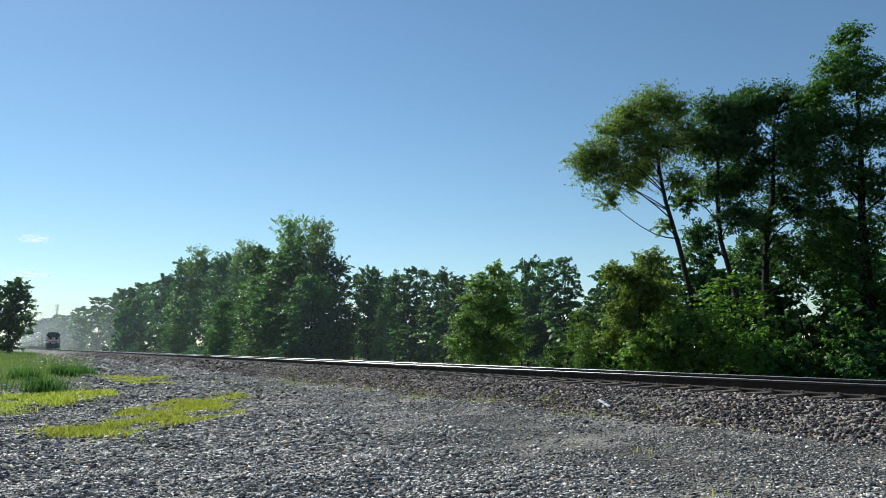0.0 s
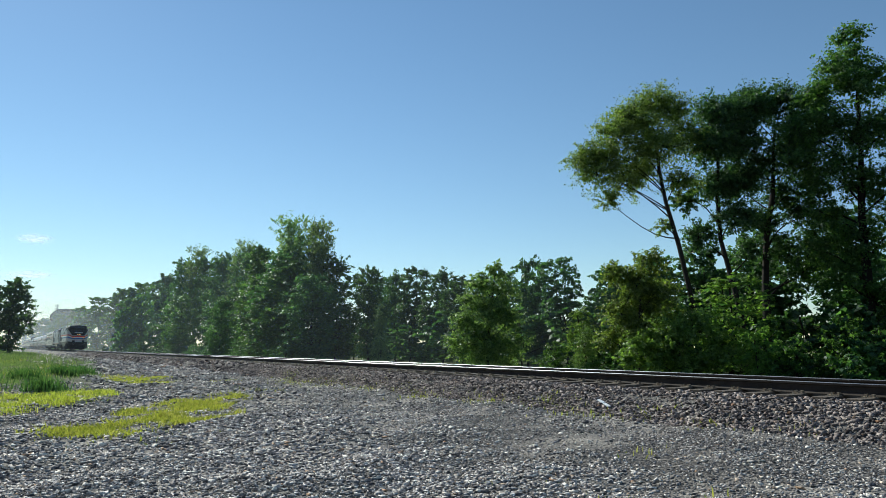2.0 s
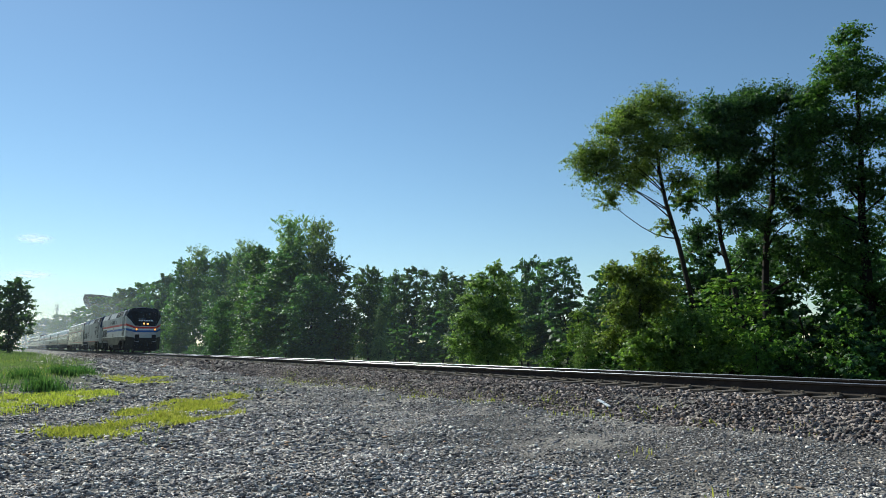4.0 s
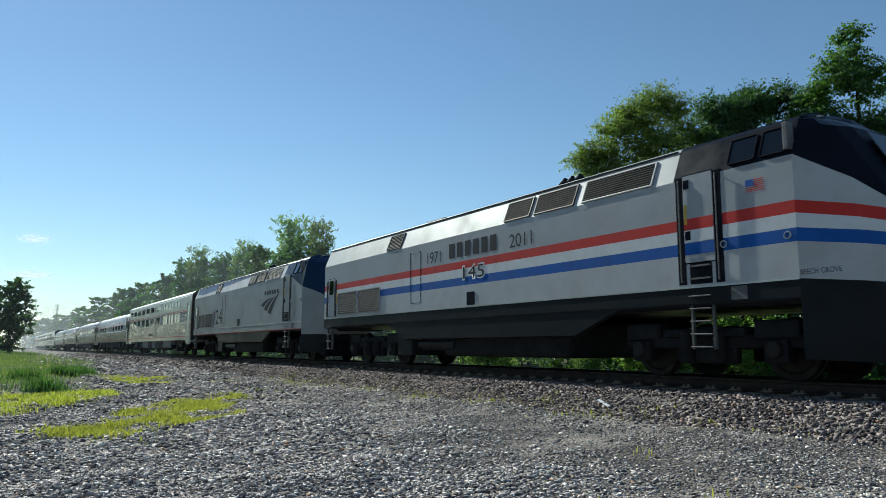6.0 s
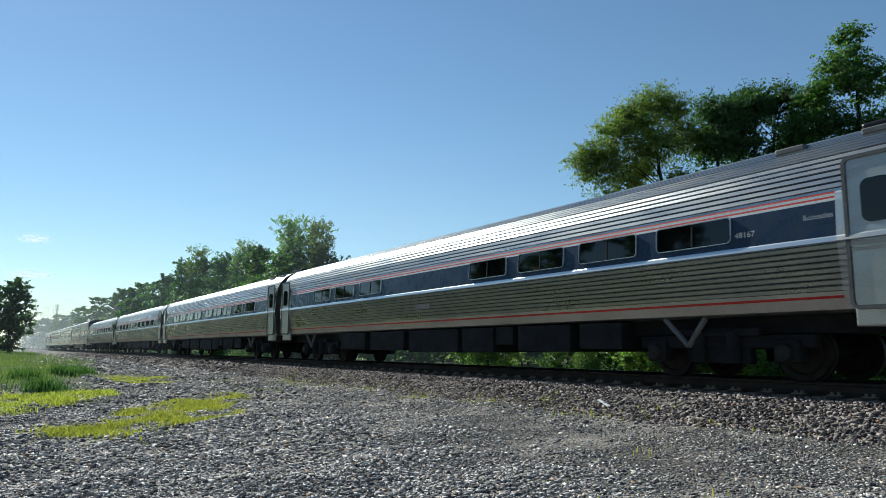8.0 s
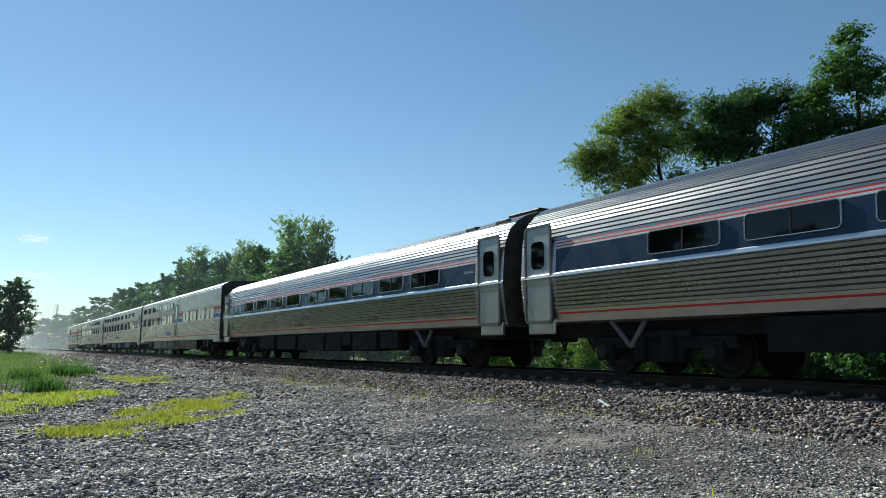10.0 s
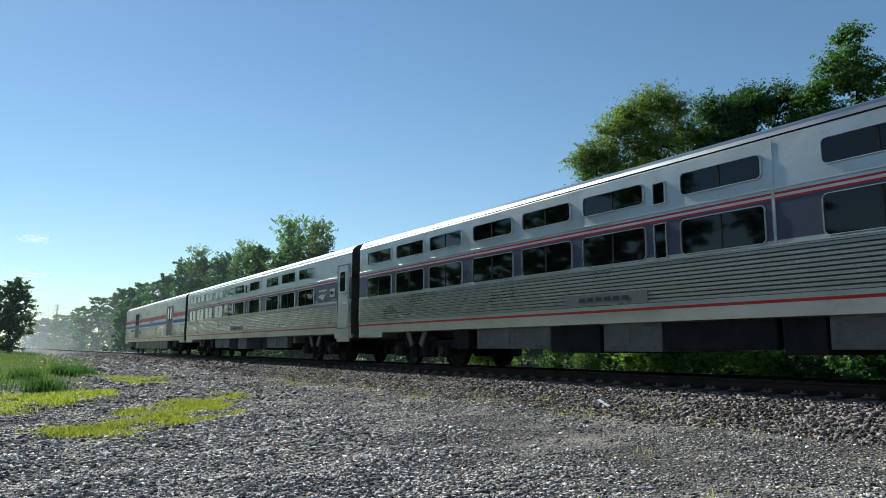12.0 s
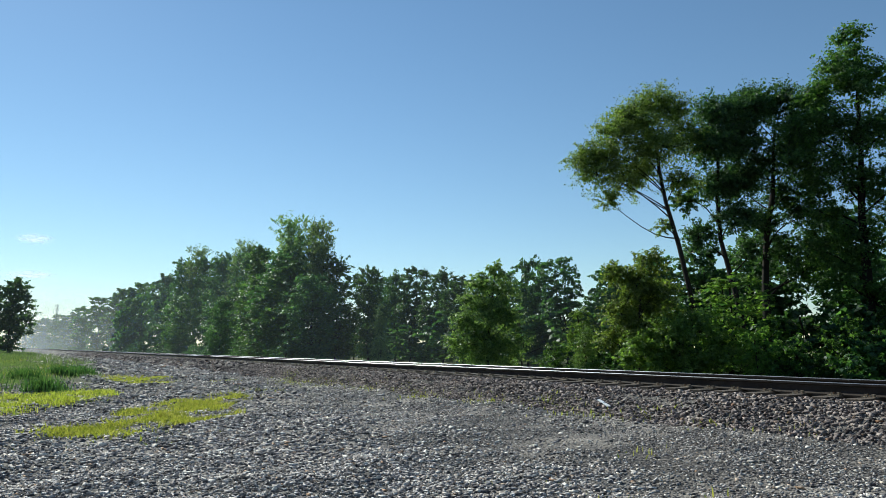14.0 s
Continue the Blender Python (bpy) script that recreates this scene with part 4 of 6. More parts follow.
    # skirt, fuel tank and under-gear
    for sd in (-1, 1):
        bm = bmesh.new()
        a = [bm.verts.new((-s, sd * 1.53, z)) for s, z in ((5.7, 1.27), (15.6, 1.27), (14.4, 0.78), (7.0, 0.78))]
        b = [bm.verts.new((-s, sd * 1.40, z)) for s, z in ((5.7, 1.27), (15.6, 1.27), (14.4, 0.74), (7.0, 0.74))]
        bm.faces.new(a)
        bm.faces.new(list(reversed(b)))
        for i in range(4):
            k = (i + 1) % 4
            bm.faces.new((a[i], a[k], b[k], b[i]))
        bmesh.ops.recalc_face_normals(bm, faces=bm.faces)
        part("skirt", bm, GREY_DARK, e, "dark grey side skirt")
        if sd < 0:
            part("hatch", plate_mesh(0.36, 0.34, 0.04, 0.012), BLACK, e, "open dark filler hatch", pose(-10.85, -1.552, 1.78))
    part("fuel_tank", box(bmesh.new(), -12.6, -7.4, -1.30, 1.30, 0.30, 1.1, 0.12), GUTTED, e, "grimy fuel tank, colour darkened for underfloor shade")
    part("air_reservoir", rod(bmesh.new(), (-13.9, -1.2, 0.62), (-12.0, -1.2, 0.62), 0.17, 0.17, 16), GREY_DARK, e, "cylindrical air reservoir")
    part("equipment_box", box(bmesh.new(), -15.0, -14.1, -1.45, 1.45, 0.30, 1.2, 0.03), GREY_DARK, e)
    bogie(e, 4.0, 2.8, 0.50, True)
    bogie(e, 17.1, 2.8, 0.50, True)
    # grilles in the leaning upper panel
    lean, tilt_y = 21.8, -1.553
    for s0, s1 in ((6.68, 4.75), (8.28, 6.92), (9.42, 8.42), (15.62, 14.70)):
        louvre(e, s0, s1, 3.53, 4.03, tilt_y + 0.012, lean, 10, ROOF_WHITE if s0 < 7 else GREY_DARK)
    louvre(e, 19.35, 17.75, 1.66, 2.45, -1.55, 0, 13)
    louvre(e, 17.65, 16.02, 1.66, 2.45, -1.55, 0, 13)
    # cab: side windows, door, handrails
    for s, w in ((2.86, 0.52), (2.28, 0.48)):
        ob = window(e, s, 3.80, w, 0.50, 0.04, -1.45, False, "cab_window", BLACK if heritage else NAVY, 0.03)
        ob.matrix_basis = pose(-s, -1.45, 3.79, -lean, 0, 0)
    part("cab_mirror", box(bmesh.new(), -2.04, -1.96, -1.62, -1.45, 3.58, 4.02, 0.01), BOX_GREY, e)
    for s in (4.12, 3.34):
        bm = box(bmesh.new(), -s - 0.085, -s + 0.085, -1.556, -1.50, 1.62, 3.55)
        part("door_rail_recess", bm, BLACK, e)
    door = part("cab_door", plate_mesh(0.62, 1.55, 0.03, 0.014), P["g"], e, "platinum grey cab side door", pose(-3.73, -1.55, 2.78))
    part("door_seam", ring_mesh(0.66, 1.60, 0.03, 0.018, 0.006), BLACK, door, at=pose(0, 0, 0))
    for z in (0.62, -0.30):
        part("door_latch", box(bmesh.new(), -0.29, -0.17, -0.022, -0.01, z - 0.08, z + 0.08), BLACK, door)
    part("door_mark", box(bmesh.new(), -0.29, -0.24, -0.024, -0.01, -0.1, 0.25), YELLOW, door)
    if heritage:
        for z0, z1, m in ((2.58, 2.78, RED), (2.14, 2.35, BLUE), (2.36, 2.575, WHITE)):
            part("stripe", box(bmesh.new(), -0.305, 0.305, -0.020, -0.015, z0 - 2.78, z1 - 2.78), m, door)
    part("step_well", box(bmesh.new(), -3.96, -3.50, -1.556, -1.52, 1.62, 2.0), BLACK, e, "dark step well under the door")
    for z in (1.70, 1.92):
        part("step", box(bmesh.new(), -3.94, -3.52, -1.60, -1.55, z, z + 0.03), BOX_GREY, e)
    for s in (4.12, 3.34):
        handrail(e, s, 1.66, 3.5, -1.558, 0.012, 0.03, BOX_GREY)
    ladder(e, 3.76, 0.50, 1.45, 0.44, 5, -1.50)
    ladder(e, 20.1, 0.45, 1.30, 0.40, 4, -1.50)
    rear = part("rear_door", plate_mesh(0.52, 1.35, 0.05, 0.012), P["g"], e, "narrow rear side door", pose(-19.95, -1.55, 2.32))
    part("pane", plate_mesh(0.36, 0.50, 0.06, 0.02), GLASS, rear, at=pose(0, 0, 0.36))
    part("door_seam", ring_mesh(0.56, 1.40, 0.05, 0.018, 0.006), BLACK, rear)
    for s in (20.32, 19.55):
        part("door_rail_recess", box(bmesh.new(), -s - 0.05, -s + 0.05, -1.553, -1.50, 1.62, 2.95), BLACK, e)
        handrail(e, s, 1.65, 2.9, -1.555, 0.012, 0.03, BOX_GREY)
    part("yellow_mark", box(bmesh.new(), -19.5, -19.45, -1.575, -1.55, 2.1, 2.45), YELLOW, e)
    part("side_panel", ring_mesh(0.62, 1.5, 0.02, 0.012, 0.006), GREY_DARK, e, "access panel outline", pose(-13.75, -1.55, 2.55))
    part("sill_lip", box(bmesh.new(), -20.6, -1.95, -1.562, -1.55, 1.555, 1.585), CHROME if heritage else PLATINUM_LOW, e)
    part("roof_gutter", box(bmesh.new(), -20.5, -4.3, -1.335, -1.30, 4.09, 4.125), GREY_DARK, e)
    # roof gear
    for s0, s1, z, w in ((10.0, 9.0, 4.42, 0.5), (11.7, 10.7, 4.40, 0.6), (14.6, 13.5, 4.40, 0.7), (17.8, 16.6, 4.38, 0.7)):
        part("roof_fan", box(bmesh.new(), -s0, -s1, -w, w, 4.22, z, 0.03), GREY_DARK, e)
    bm = bmesh.new()
    for i in range(3):
        rod(bm, (-7.6 - 0.25 * i, -0.95, 4.2), (-7.6 - 0.25 * i + 0.3, -0.95, 4.33), 0.05, 0.08, 10)
    part("air_horn", bm, BLACK, e)
    for s, z, w in ((2.15, 4.40, 0.25), (3.45, 4.40, 0.2)):
        bm = bmesh.new()
        box(bm, -s - 0.16, -s + 0.16, -w, w, 4.33, 4.37)
        box(bm, -s - 0.02, -s + 0.02, -0.04, 0.04, 4.22, 4.36)
        part("antenna", bm, BLACK, e)
    part("builder_plate", plate_mesh(0.30, 0.22, 0.02, 0.008), BOX_GREY, e, at=pose(-3.0, -1.55, 1.42))
    for s in (3.25, 2.10):
        bm = ring_mesh(0.13, 0.13, 0.06, 0.02, 0.02)
        part("lifting_ring", bm, CHROME, e, at=pose(-s, -1.55, 2.25 if heritage else 2.45))
    if heritage:
        wordmark(e, 11.89, 9.60, 2.90, 3.30, LETTER_DARK, 6, -1.556, 0.0)
        lettering(e, "1971", 13.05, 12.33, 2.87, 3.19, LETTER_DARK, -1.556)
        lettering(e, "2011", 9.18, 8.33, 2.88, 3.20, LETTER_DARK, -1.556)
        lettering(e, "145", 11.24, 10.20, 2.26, 2.66, LETTER_WHITE, -1.558, 0.0, 0.03)
        lettering(e, "145", 11.20, 10.24, 2.295, 2.625, LETTER_DARK, -1.562)
        lettering(e, "BEECH GROVE", 1.93, 1.30, 1.62, 1.70, LETTER_DARK, -1.556)
        flat_shape(e, "flag_patch", [[(2.78, 3.04 + 0.03 * i), (2.45, 3.04 + 0.03 * i), (2.45, 3.055 + 0.03 * i), (2.78, 3.055 + 0.03 * i)] for i in range(7)], RED, -1.5535)
        flat_shape(e, "flag_patch", [[(2.78, 3.13), (2.63, 3.13), (2.63, 3.24), (2.78, 3.24)]], BLUE, -1.5565)
        bm = bmesh.new()
        for i in range(6):
            y = -0.62 + 0.215 * i
            vs = [bm.verts.new((-rows[7][2] - (zz - 2.53) * 0.575 + 0.085, yy, zz)) for yy, zz in ((y, 2.98), (y + 0.16, 2.98), (y + 0.16, 3.12), (y, 3.12))]
            bm.faces.new(vs)
        part("wordmark", bm, LETTER_WHITE, e)
        bm = bmesh.new()
        vs = [bm.verts.new((-rows[7][2] - (zz - 2.53) * 0.575 + 0.083, yy, zz)) for yy, zz in ((-0.42, 3.18), (0.02, 3.18), (0.02, 3.30), (-0.42, 3.30))]
        bm.faces.new(vs)
        part("number_board", bm, SLATE, e, "small blue-grey number board")
    else:
        wordmark(e, 6.74, 4.70, 2.88, 3.06, LETTER_DARK, 6, -1.556, -0.06)
        emblem(e, 7.25, 4.60, 1.98, 2.95, LETTER_DARK, -1.556)
        bm = bmesh.new()
        sweep = [(20.3, 3.72), (18.4, 3.64), (16.0, 3.74), (13.0, 3.86), (10.0, 3.98), (8.0, 4.075), (20.3, 4.075)]
        bm.faces.new([bm.verts.new((-s, -(1.556 - (z - 3.5) * 0.4), z)) for s, z in sweep])
        part("roof_sweep", bm, SWEEP, e, "slate blue sweep along the upper panel")
        lettering(e, "124", 15.80, 14.08, 1.80, 2.60, LETTER_DARK, -1.556)
        flat_shape(e, "cab_colour", [[(4.25, 3.50), (3.35, 3.50), (1.95, 2.97), (1.951, 3.50)]], NAVY, -1.5545, label="navy wedge on the cab side")
    return e


# ---- train: passenger cars ----
def car_base(label, name="passenger_car"):
    e = tagged(new(name), label, "passenger car", "cars of the train")
    coupler(e, 0.2, 1)
    coupler(e, 25.8, -1)
    return e


def under_boxes(e, boxes):
    for s0, s1, z0, mat in boxes:
        bm = box(bmesh.new(), -s0, -s1, -1.42, 1.42, z0, 1.02, 0.02)
        ob = part("equipment_box", bm, mat, e, "grey underfloor equipment box" if mat is BOX_GREY else "")
        w = s0 - s1
        if mat is BOX_GREY and w > 1.2:
            for k in range(2):
                part("hatch_cover", plate_mesh(w / 2 - 0.06, 0.36, 0.02, 0.012), BOX_GREY, ob, at=pose(-s0 + w * (k + 0.5) / 2, -1.42, (z0 + 1.02) / 2))


def tall_car(label, kind):
    """A tall stainless car with a fluted lower side: kind sleeper, diner or baggage."""
    e = car_base(label)
    base = [(1.40, 0.98), (1.555, 1.0), (1.56, 1.22), (1.56, 1.27), (1.56, 1.35), (1.56, 2.08), (1.56, 2.19), (1.56, 2.40), (1.56, 2.60), (1.56, 2.81), (1.56, 2.83), (1.56, 2.865), (1.56, 2.91), (1.56, 2.945), (1.56, 3.0), (1.575, 3.015), (1.56, 3.03), (1.56, 3.82), (1.535, 3.845), (1.535, 3.875), (1.50, 3.95), (1.40, 4.03), (1.20, 4.11), (0.75, 4.20), (0.0, 4.25)]
    prof, grooves = with_flutes(base, [(1.35, 2.08)], 0.076, 0.016)
    M = [STEEL, FLUTE, RED, DUSK, WHITE, BLUE, ROOF_STEEL, BLACK, END_STEEL, GROOVE]
    stripes = {"sleeper": ((2.19, 2.81, 3), (2.81, 2.83, 3), (2.83, 2.865, 2), (2.865, 2.91, 4), (2.91, 2.945, 2)), "diner": ((2.19, 2.40, 5), (2.40, 2.60, 4), (2.60, 2.81, 2)), "baggage": ((2.19, 2.40, 5), (2.40, 2.60, 4), (2.60, 2.865, 2))}[kind]

    def tone(k, j):
        z = (prof[k][1] + prof[k + 1][1]) / 2
        # grooves carry their shade as a dark colour
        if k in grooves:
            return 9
        if 1.22 <= z <= 1.27:
            return 2
        if 1.35 < z < 2.08:
            return 1
        if z > 3.875:
            return 6
        if 3.845 < z < 3.875:
            return 7
        for a, b, m in stripes:
            if a < z < b:
                if kind == "diner" and j == 1:
                    return 0
                return m
        return 0
    stations = (0.32, 25.68) if kind != "diner" else (0.32, 11.2, 12.3, 25.68)
    bm, ends = skin(prof, stations, tone)
    for f in ends:
        f.material_index = 8
    part("body", bm, M, e, {"sleeper": "stainless body with a slate band and thin red stripes", "diner": "stainless body with broad red, white and blue stripes", "baggage": "stainless body with broad red, white and blue stripes"}[kind])
    gangway(e, 0.34, 0.02)
    gangway(e, 25.98, 25.66)
    # deeper end sills
    for s0, s1 in ((1.75, 0.32), (25.68, 24.0)):
        part("end_sill", box(bmesh.new(), -s0, -s1, -1.555, 1.555, 0.84, 1.0, 0.02), STEEL, e)
    bogie(e, 3.95)
    bogie(e, 22.05)
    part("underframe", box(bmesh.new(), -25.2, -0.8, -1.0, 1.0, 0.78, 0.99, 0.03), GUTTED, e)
    for s in (3.95, 22.05):
        for d in (-0.55, 0.55):
            bm = bmesh.new()
            box(bm, -0.09, 0.09, -0.03, 0.03, -0.25, 0.25, 0.01)
            part("damper", bm, BOX_GREY, e, "pale grey damper strut", pose(-s + d * 0.7, -1.40, 0.80, 0, -32 if d < 0 else 32, 0))
    for z in (2.11, 3.0):
        part("belt_rail", box(bmesh.new(), -25.66, -0.34, -1.585, -1.56, z, z + 0.022), CHROME, e)

    def side_door(s, w, z0, z1, glass):
        dk = kind == "diner"
        d = part("side_door", plate_mesh(w, z1 - z0, 0.10, 0.012), BOX_GREY if dk else STEEL, e, "dark grey side door" if dk else "stainless side door", pose(-s, -1.577, (z0 + z1) / 2))
        part("door_frame", ring_mesh(w + 0.14, z1 - z0 + 0.12, 0.14, 0.035, 0.035), STEEL, d, at=pose(0, 0.015, 0))
        part("door_seal", ring_mesh(w + 0.02, z1 - z0 + 0.02, 0.10, 0.014, 0.022), SLAT, d, at=pose(0, 0.006, 0))
        zc = (z0 + z1) / 2
        part("pane", plate_mesh(glass[0], glass[2] - glass[1], 0.09, 0.02), GLASS, d, at=pose(0, 0, (glass[1] + glass[2]) / 2 - zc))
        part("pane_frame", ring_mesh(glass[0] + 0.08, glass[2] - glass[1] + 0.08, 0.11, 0.04, 0.025), CHROME, d, at=pose(0, 0, (glass[1] + glass[2]) / 2 - zc))
        bm = rod(bmesh.new(), (w * 0.12, -0.05, -0.25), (w * 0.3, -0.05, -0.25), 0.02)
        rod(bm, (w * 0.12, 0, -0.25), (w * 0.12, -0.05, -0.25), 0.03)
        part("door_handle", bm, CHROME, d)
        return d
    if kind == "sleeper":
        side_door(1.0, 0.86, 1.20, 3.40, (0.46, 2.48, 3.18))
        part("door_skirt", box(bmesh.new(), -1.5, -0.5, -1.58, -1.5, 0.72, 1.2, 0.03), STEEL, e)
        wins = [(4.63, 1.66), (6.72, 1.66), (8.78, 1.66), (11.4, 1.62), (13.9, 1.66), (15.95, 1.66), (18.0, 1.66), (20.2, 1.66), (22.2, 1.66), (24.2, 1.66)]
        for s, w in wins:
            for sd in (-1.56, 1.56):
                window(e, s, 3.42, w, 0.42, 0.10, sd)
                window(e, s, 2.47, w + 0.06, 0.64, 0.10, sd)
        for z, h in ((3.36, 0.42), (2.47, 0.66)):
            window(e, 12.70, z, 0.30, h, 0.02, -1.56, False, "small_window", STEEL)
        v = window(e, 1.98, 2.50, 0.30, 0.16, 0.07, -1.575, False, "vent_window", STEEL)
        part("vent_plate", plate_mesh(0.46, 0.30, 0.02, 0.012), STEEL, e, at=pose(-1.98, -1.56, 2.50))
        emblem(e, 3.36, 2.48, 2.28, 2.56, LETTER_WHITE, -1.565)
        wordmark(e, 3.25, 2.52, 2.60, 2.66, LETTER_WHITE, 6, -1.565, 0.0)
        lettering(e, "Sleeping Car", 2.12, 1.66, 2.20, 2.29, LETTER_WHITE)
        part("name_plate", plate_mesh(2.3, 0.22, 0.01, 0.008), BOX_GREY, e, "grey name plate", pose(-14.2, -1.578, 1.49))
        flat_shape(e, "plate_writing", [[(14.9 - 0.24 * i, 1.45), (14.72 - 0.24 * i, 1.45), (14.72 - 0.24 * i, 1.53), (14.9 - 0.24 * i, 1.53)] for i in range(6)], LETTER_DARK, -1.590)
        part("seam_cover", box(bmesh.new(), -10.45, -10.40, -1.568, -1.56, 2.10, 3.78), STEEL, e)
        under_boxes(e, [(18.9, 16.05, 0.50, BOX_GREY), (14.4, 12.9, 0.45, BOX_GREY), (12.85, 10.6, 0.50, GUTTED), (9.75, 7.0, 0.50, BOX_GREY), (20.0, 19.3, 0.5, GUTTED), (6.4, 6.1, 0.7, BOX_GREY), (16.0, 14.5, 0.42, GUTTED), (10.5, 9.8, 0.42, GUTTED), (7.0, 6.5, 0.5, GUTTED)])
        handrail(e, 0.45, 1.6, 2.2, -1.56, 0.014, 0.09)
        part("end_stripe", box(bmesh.new(), -0.46, -0.34, -1.566, -1.56, 2.83, 2.945), RED, e)
    elif kind == "diner":
        side_door(11.77, 0.80, 1.33, 3.39, (0.46, 2.45, 3.30))
        for s in (2.67, 4.79, 6.89, 8.96):
            for sd in (-1.56, 1.56):
                window(e, s, 2.48, 1.72, 0.62, 0.10, sd)
        for s in (14.05, 16.1, 18.13, 20.18, 22.2, 24.2):
            for sd in (-1.56, 1.56):
                window(e, s, 3.40, 1.62, 0.42, 0.10, sd)
                window(e, s, 2.47, 1.70, 0.62, 0.10, sd)
        louvre(e, 13.0, 12.6, 3.08, 3.62, -1.56, 0, 9, STEEL, "vent_grille")
        louvre(e, 13.0, 12.6, 2.10, 2.75, -1.56, 0, 11, STEEL, "vent_grille")
        louvre(e, 12.7, 11.2, 0.55, 1.0, -1.46, 0, 9, BOX_GREY, "vent_grille")
        lettering(e, "Diner", 1.54, 1.12, 2.44, 2.57, LETTER_DARK, -1.5645)
        lettering(e, "68013", 0.96, 0.52, 2.45, 2.58, LETTER_DARK, -1.5645)
        emblem(e, 11.20, 10.75, 2.42, 2.68, BLUE, -1.565)
        wordmark(e, 10.65, 9.85, 2.52, 2.58, SLATE, 6, -1.565, 0.0)
        part("name_plate", plate_mesh(1.55, 0.25, 0.02, 0.01), BLUE, e, "blue name plate", pose(-14.17, -1.578, 1.48))
        lettering(e, "Hartford", 14.50, 13.84, 1.43, 1.54, LETTER_WHITE, -1.592)
        part("side_skirt", box(bmesh.new(), -20.2, -6.0, -1.46, 1.46, 0.42, 1.0, 0.03), GREY_DARK, e, "dark grey underfloor skirt")
        for s0, s1 in ((16.0, 15.3), (14.6, 13.7), (13.6, 12.8)):
            part("skirt_panel", box(bmesh.new(), -s0, -s1, -1.475, -1.45, 0.60, 0.98, 0.01), BOX_GREY, e)
        for s in (9.3, 9.8, 8.9):
            part("roof_vent", box(bmesh.new(), -s - 0.15, -s + 0.15, -0.9, -0.6, 4.15, 4.30, 0.03), GREY_DARK, e)
        handrail(e, 0.45, 1.6, 2.4, -1.56, 0.014, 0.09)
    else:
        for c in (19.03, 5.2):
            bm = ring_mesh(2.14, 2.14, 0.12, 0.045, 0.05)
            part("door_surround", bm, STEEL, e, at=pose(-c, -1.56, 2.38))
            part("door_recess", plate_mesh(2.06, 2.06, 0.06, 0.02), GREY_DARK, e, at=pose(-c, -1.56, 2.38))
            for k in (-1, 1):
                d = part("loading_door", plate_mesh(1.0, 2.02, 0.03, 0.03), BOX_GREY, e, "grey steel loading door", pose(-c + k * 0.51, -1.56, 2.38))
                part("pane", plate_mesh(0.52, 0.84, 0.14, 0.045), GLASS, d, at=pose(0.06 * -k, 0, 0.52))
                part("pane_frame", ring_mesh(0.60, 0.92, 0.17, 0.04, 0.055), RUBBER, d, at=pose(0.06 * -k, 0, 0.52))
                part("warning_mark", box(bmesh.new(), -0.05, 0.05, -0.045, -0.03, -0.86, -0.76), RED, d)
        emblem(e, 13.2, 12.0, 2.36, 2.68, BLUE, -1.5655)
        wordmark(e, 12.2, 11.0, 2.54, 2.68, BLUE, 6, -1.566, 0.06)
        wordmark(e, 12.3, 11.15, 2.42, 2.48, SLATE, 7, -1.566, 0.0)
        lettering(e, "Baggage", 25.05, 24.40, 2.45, 2.55, LETTER_DARK)
        part("side_skirt", box(bmesh.new(), -19.9, -6.0, -1.48, 1.48, 0.42, 1.0, 0.03), GREY_DARK, e, "dark grey underfloor skirt")
        ladder(e, 20.2, 0.5, 1.0, 0.4, 3, -1.50)
        for s in (22.0, 14.0, 8.0):
            part("roof_vent", box(bmesh.new(), -s - 0.2, -s + 0.2, -0.7, -0.3, 4.15, 4.27, 0.03), BOX_GREY, e)
        for z in (2.68, 1.2):
            part("tail_lamp", rod(bmesh.new(), (-25.62, -1.60, z), (-25.70, -1.60, z), 0.05, 0.05, 12), RED, e)
    return e


